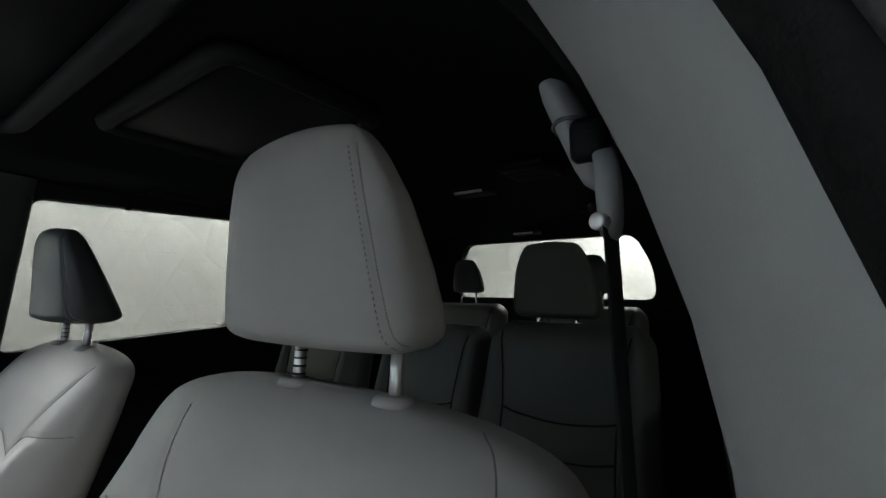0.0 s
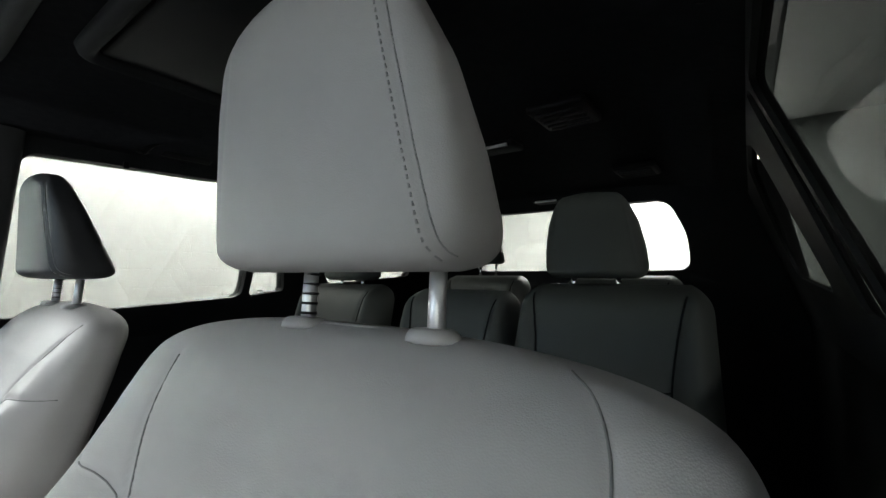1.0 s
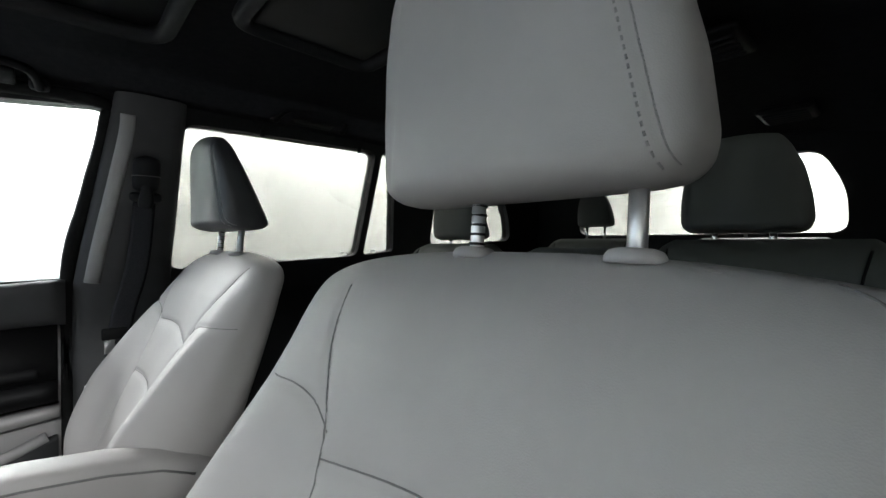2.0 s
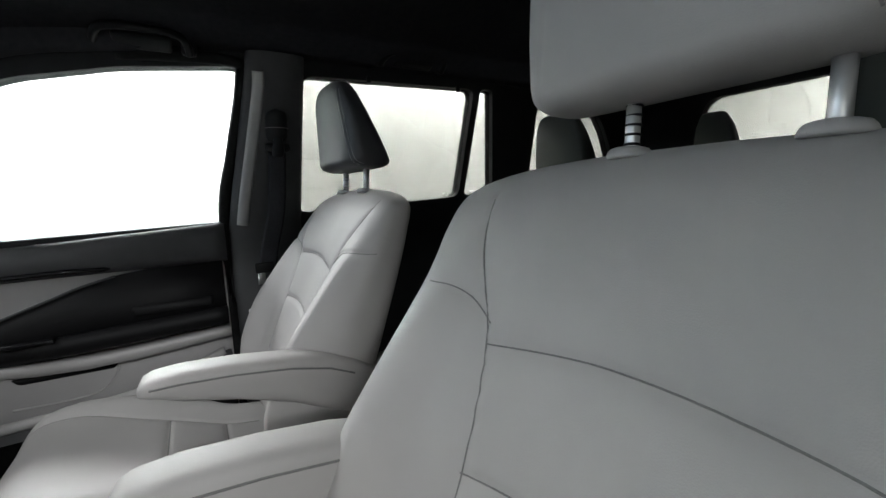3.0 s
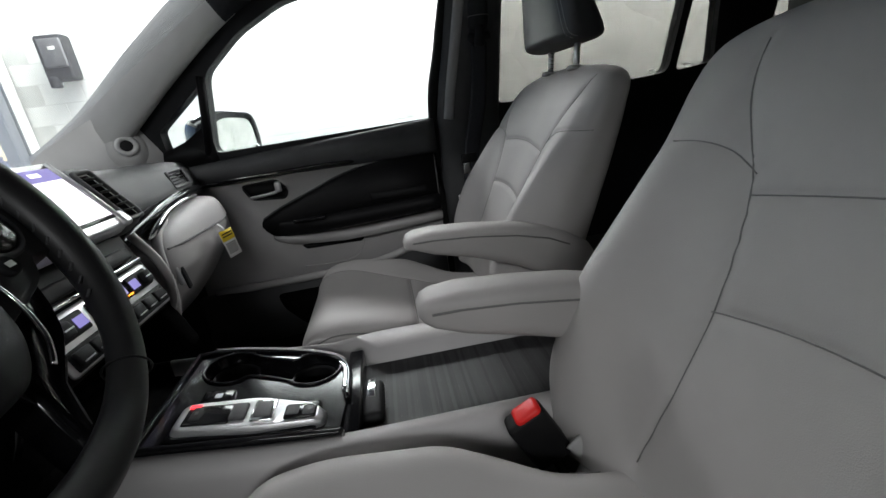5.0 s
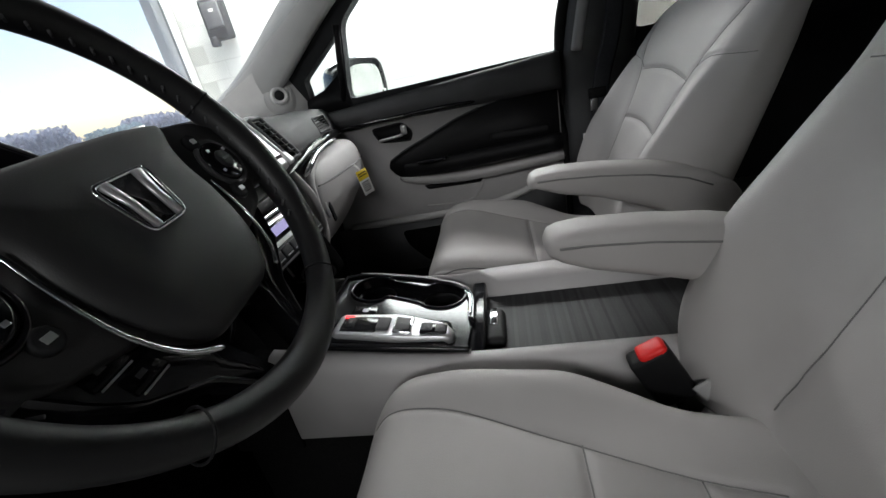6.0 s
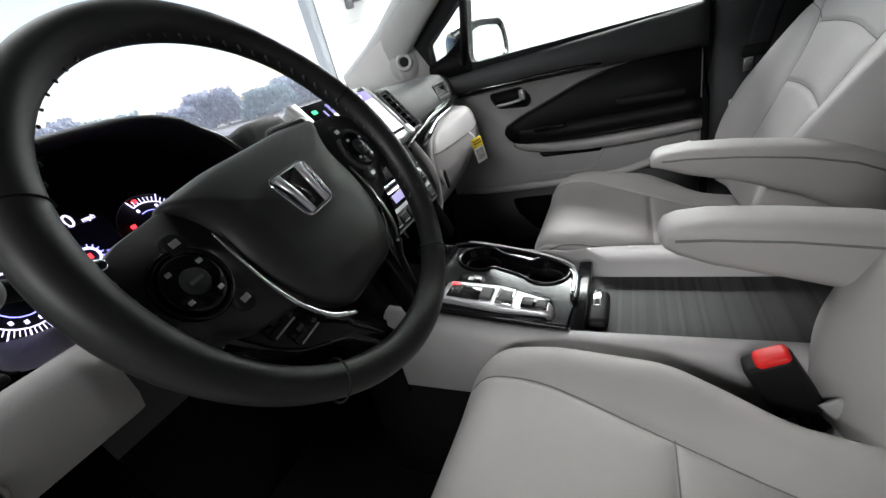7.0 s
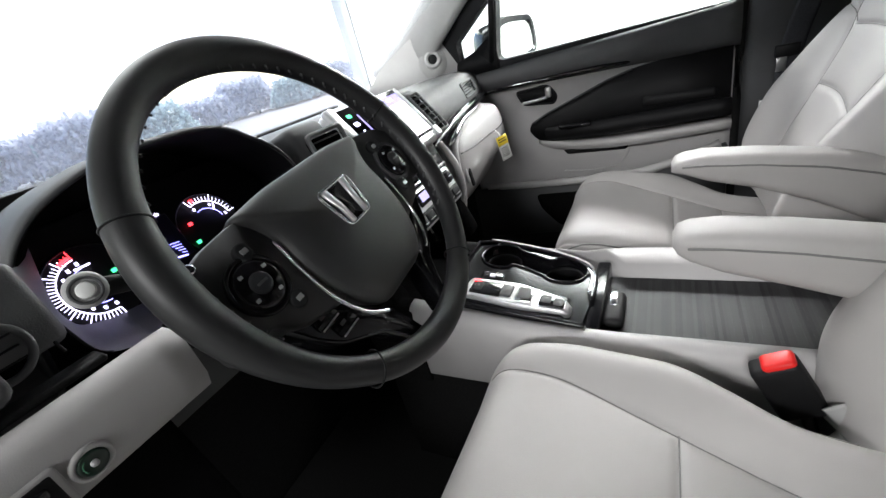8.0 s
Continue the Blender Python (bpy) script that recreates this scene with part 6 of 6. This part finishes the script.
# ---- overhead ----
sun = thing("sunroof", "dark sunroof with black frame in the headliner", "sunroof")
so = rounded([(-0.40, -0.62), (0.40, -0.62), (0.40, -0.11), (-0.40, -0.11)], 0.06)
part("sunroof_frame", tubed([(XC + a, b, 1.723 - 0.05 * abs(a) ** 2) for a, b in so], 0.017, 8, True), DARK, sun)
part("sunshade", boxed((XC, -0.365, 1.733), (0.78, 0.50, 0.012), 0.004), BLACK, sun)
res = thing("overhead_screen", "folded overhead screen unit in a dark frame", "overhead screen")
ro = rounded([(-0.220, -0.025), (0.220, -0.025), (0.225, 0.255), (-0.235, 0.255)], 0.035)
part("unit_frame", tubed([(XC + a, b, 1.715) for a, b in ro], 0.016, 8, True), DARK, res)
part("folded_screen", boxed((XC - 0.002, 0.115, 1.722), (0.41, 0.24, 0.022), 0.012, 3), BLACK, res)
for x, y, z in ((0.115, 0.835, 1.712), (-0.02, 1.57, 1.672)):
    dl = thing("dome_lamp", "small ceiling lamp with pale lens on the headliner", "dome lamp", "dome lamps")
    part("lamp_base", boxed((x, y + 0.02, z), (0.13, 0.08, 0.018), 0.006), DARK, dl)
    part("lamp_lens", boxed((x, y - 0.018, z - 0.006), (0.10, 0.010, 0.008), 0.003), WHITE, dl)
for x, y, z in ((-0.30, 0.70, 1.708), (0.37, 0.70, 1.708), (0.41, 1.28, 1.690)):
    cv = thing("ceiling_vent", "square black ceiling air vent", "ceiling vent", "ceiling vents")
    part("vent_frame", boxed((x, y, z), (0.13, 0.15, 0.02), 0.01), BLACK, cv)
    for k in range(5):
        part("slat", boxed((x, y - 0.05 + 0.025 * k, z - 0.012), (0.10, 0.006, 0.008), 0.001, 1), DARK, cv)


def grab(s, y0, y1, z):
    gh = thing("grab_handle", "black roof grab handle above the door", "grab handle", "grab handles")
    x = side_x(z, s, 0.03)
    def at(y, k):
        return (x - s * 0.065 * k, y, z + 0.026 * k)
    part("handle_bar", tubed(spline([at(y0, 0.0), at(y0 + 0.004, 0.45), at(y0 + 0.018, 0.85), at(y0 + 0.05, 1.0), at((y0 + y1) / 2, 1.04), at(y1 - 0.05, 1.0), at(y1 - 0.018, 0.85), at(y1 - 0.004, 0.45), at(y1, 0.0)], 5), 0.009, 10), BLACK, gh)
    part("handle_recess", boxed((x - s * 0.018, (y0 + y1) / 2, z + 0.012), (0.05, (y1 - y0) * 0.62, 0.014), 0.006, 2, pose(0, 0, 0, 0, s * 22, 0)), BLACK, gh)
    for y in (y0, y1):
        part("handle_foot", boxed((x + s * 0.006, y, z + 0.012), (0.03, 0.035, 0.03), 0.008), DARK, gh)


grab(-1, -0.485, -0.295, 1.652)
grab(-1, 0.22, 0.44, 1.685)
grab(1, 0.37, 0.58, 1.685)
vis = thing("sun_visor", "grey sun visor folded up by the windscreen", "sun visor")
part("visor_pad", boxed((-0.37, -0.70, 1.665), (0.36, 0.16, 0.022), 0.01, 3, pose(0, 0, 0, 14, 0, 0)), LINER, vis)
for y in (0.192, 0.53):
    hk = thing("shade_hook", "small black sunshade hook above the rear window", "hook", "shade hooks")
    part("hook_body", boxed((side_x(1.648, -1, 0.006), y, 1.646), (0.012, 0.014, 0.022), 0.004), BLACK, hk)

# car bonnet beyond the windscreen
rows = []
for j in range(9):
    y = -1.66 - 1.05 * j / 8
    rows.append([(XC + 0.86 * q, y + 0.1 * q * q, 1.15 - 0.13 * (j / 8) ** 1.6 - 0.05 * abs(q) ** 3) for q in [i / 10 - 1 for i in range(21)]])
hood = thing("bonnet", "dark painted car bonnet in front of the windscreen", "car bonnet")
bm = loft(rows, False, False)
bmesh.ops.solidify(bm, geom=bm.faces[:], thickness=0.02)
part("bonnet_skin", bm, PAINT, hood)


# body of the car below the bonnet, and the wheels it stands on
body = thing("car_body", "dark painted front body and wheels of the car", "car")
part("front_body", loft([[(XC + 0.85 * q, y, z) for q, z in ((-1, 0.32), (-1, 1.00), (-0.9, 1.07 - dz), (0.9, 1.07 - dz), (1, 1.00), (1, 0.32))] for y, dz in ((-1.60, 0.0), (-2.0, 0.02), (-2.4, 0.07), (-2.62, 0.12))]), PAINT, body)
part("underbody", boxed((XC, -0.2, 0.34), (1.5, 3.9, 0.08), 0.02), RUBBER, body)
for wx, wy in ((-0.80, -1.98), (0.87, -1.98), (-0.80, 1.25), (0.87, 1.25)):
    wh = part("wheel", disced((wx, wy, 0.36), (1, 0, 0), 0.24, 0.20, 0.02), SATIN, body)
    part("tyre", tubed([(wx, wy + 0.285 * math.cos(6.28318 * i / 40), 0.36 + 0.285 * math.sin(6.28318 * i / 40)) for i in range(40)], 0.085, 14, True, up=(1, 0, 0)), RUBBER, wh, "black rubber tyre")
for w_name, s_side, wy, wz in (("window_1", -1, -0.33, 1.240), ("window_3", -1, 0.53, 1.277), ("window_4", -1, 0.66, 1.283)):
    for k in (0, 1):
        part("etched_mark", boxed((side_x(wz, s_side, -0.0185), wy + 0.006 * k, wz - 0.006 * k), (0.0012, 0.026 - 0.008 * k, 0.003), 0), PILLAR, bpy.data.objects[w_name], smooth=False)


# ---- outside the garage doorway ----
tagged(part("ground", boxed((0, -104, -0.06), (400, 200, 0.06), 0), mat("wet_asphalt", (0.10, 0.11, 0.13), 0.5, var=0.3, scale=0.8, bump=0.3, bscale=30), smooth=False), "grey asphalt yard outside the doorway", "ground", kind="structure")
box_w = thing("wall_heater", "black and grey box fixed high on the garage wall", "wall heater")
part("heater_body", boxed((-4.42, -3.45, 2.2), (0.16, 0.26, 0.42), 0.03, 3), DARK, box_w)
part("heater_face", boxed((-4.33, -3.43, 2.24), (0.03, 0.20, 0.26), 0.012, 3), mat("grey_heater_panel", (0.10, 0.10, 0.105), 0.5), box_w)
part("heater_label", boxed((-4.312, -3.42, 2.28), (0.004, 0.06, 0.03), 0.001), WHITE, box_w)
part("heater_valve", disced((-4.36, -3.52, 1.98), (0, 0, 1), 0.05, 0.10, 0.01), DARK, box_w)
fr = thing("doorway_frame", "pale grey metal frame of the garage doorway", "door frame")
FRAME = mat("pale_grey_frame", (0.66, 0.68, 0.67), 0.5)
part("jamb", boxed((-4.26, -3.97, 1.375), (0.10, 0.10, 2.75), 0.006), FRAME, fr)
part("jamb", boxed((1.26, -3.97, 1.375), (0.10, 0.10, 2.75), 0.006), FRAME, fr)
part("lintel", boxed((-1.5, -3.97, 2.72), (5.6, 0.10, 0.10), 0.006), FRAME, fr)
part("track", boxed((-4.20, -3.90, 1.375), (0.012, 0.03, 2.75), 0.004), mat("grey_track_steel", (0.22, 0.24, 0.23), 0.5, 0.4), fr)


def bush(cx, cy, r, h, seed, material):
    rng = random.Random(seed)
    bm = bmesh.new()
    for i in range(6000):
        a, b = rng.uniform(0, 6.283), rng.uniform(0.1, 1)
        q = r * (0.5 + 0.6 * rng.random()) * math.sqrt(1 - 0.6 * b)
        c = Vector((cx + q * math.cos(a), cy + q * math.sin(a) * 0.6, h * b * (0.85 + 0.3 * rng.random())))
        s = rng.uniform(0.05, 0.18)
        m = Euler((rng.uniform(0, 6), rng.uniform(0, 6), rng.uniform(0, 6))).to_matrix()
        vs = [bm.verts.new(c + m @ Vector(p) * s) for p in ((-1, -0.4, 0), (1, -0.4, 0.1), (0.9, 0.5, 0), (-0.8, 0.5, -0.1))]
        bm.faces.new(vs)
    return bm


# leaf colours lightened to stand for overexposure and glare on the foliage
LEAF_D = leaf_mat("green_foliage_glare_paled", (0.45, 0.56, 0.58))
LEAF_B = leaf_mat("foliage_glare_paled", (0.56, 0.59, 0.67))
rngb = random.Random(7)
for k in range(22):
    x = -40 + 3.0 * k + rngb.uniform(-0.8, 0.8)
    h = min(3.2, max(1.5, 1.7 + 0.05 * (x + 18))) + rngb.uniform(-0.45, 0.5)
    shrub = thing("shrub", "leafy shrub outside the garage doorway, paled in colour for glare", "shrub", "shrubs outside")
    part("crown", bush(x, -24 + rngb.uniform(-2, 2), 2.4, h, k, LEAF_B if k % 3 else LEAF_D), LEAF_B if k % 3 else LEAF_D, shrub)
    part("stem", tubed([(x, -24, -0.05), (x + 0.1, -24, 0.7), (x, -24, 1.5)], [0.12, 0.1, 0.05], 8), LEAF_D, shrub)


# ---- painted blocks of the garage wall, running bond ----
block_mesh = {}


def block_data(length):
    if length not in block_mesh:
        bm = boxed((0, 0, 0), (0.034, length, 0.192), 0.002, 1)
        me = bpy.data.meshes.new("block")
        bm.to_mesh(me)
        bm.free()
        me.materials.append(WALLPAINT)
        block_mesh[length] = me
    return block_mesh[length]


rest = bmesh.new()
for row in range(17):
    z = 0.10 + 0.2 * row
    for k in range(29):
        y = -4.0 + 0.4 * k + (0.2 if row % 2 else 0.0)
        if y > 7.0:
            continue
        if 0.0 < z - 0.6 < 2.4 and -0.6 < y < 6.6:
            ob = new("block", block_data(0.391))
            ob.parent = WEST
            ob.location = (-4.544 + 0.0003 * math.sin(row * 7.3 + k * 3.1), y + 0.2, z)
        else:
            box(rest, (-4.544, y + 0.2, z), (0.034, 0.391, 0.192), 0)
tagged(part("block_rest", rest, WALLPAINT, WEST, smooth=False), kind="stuff")
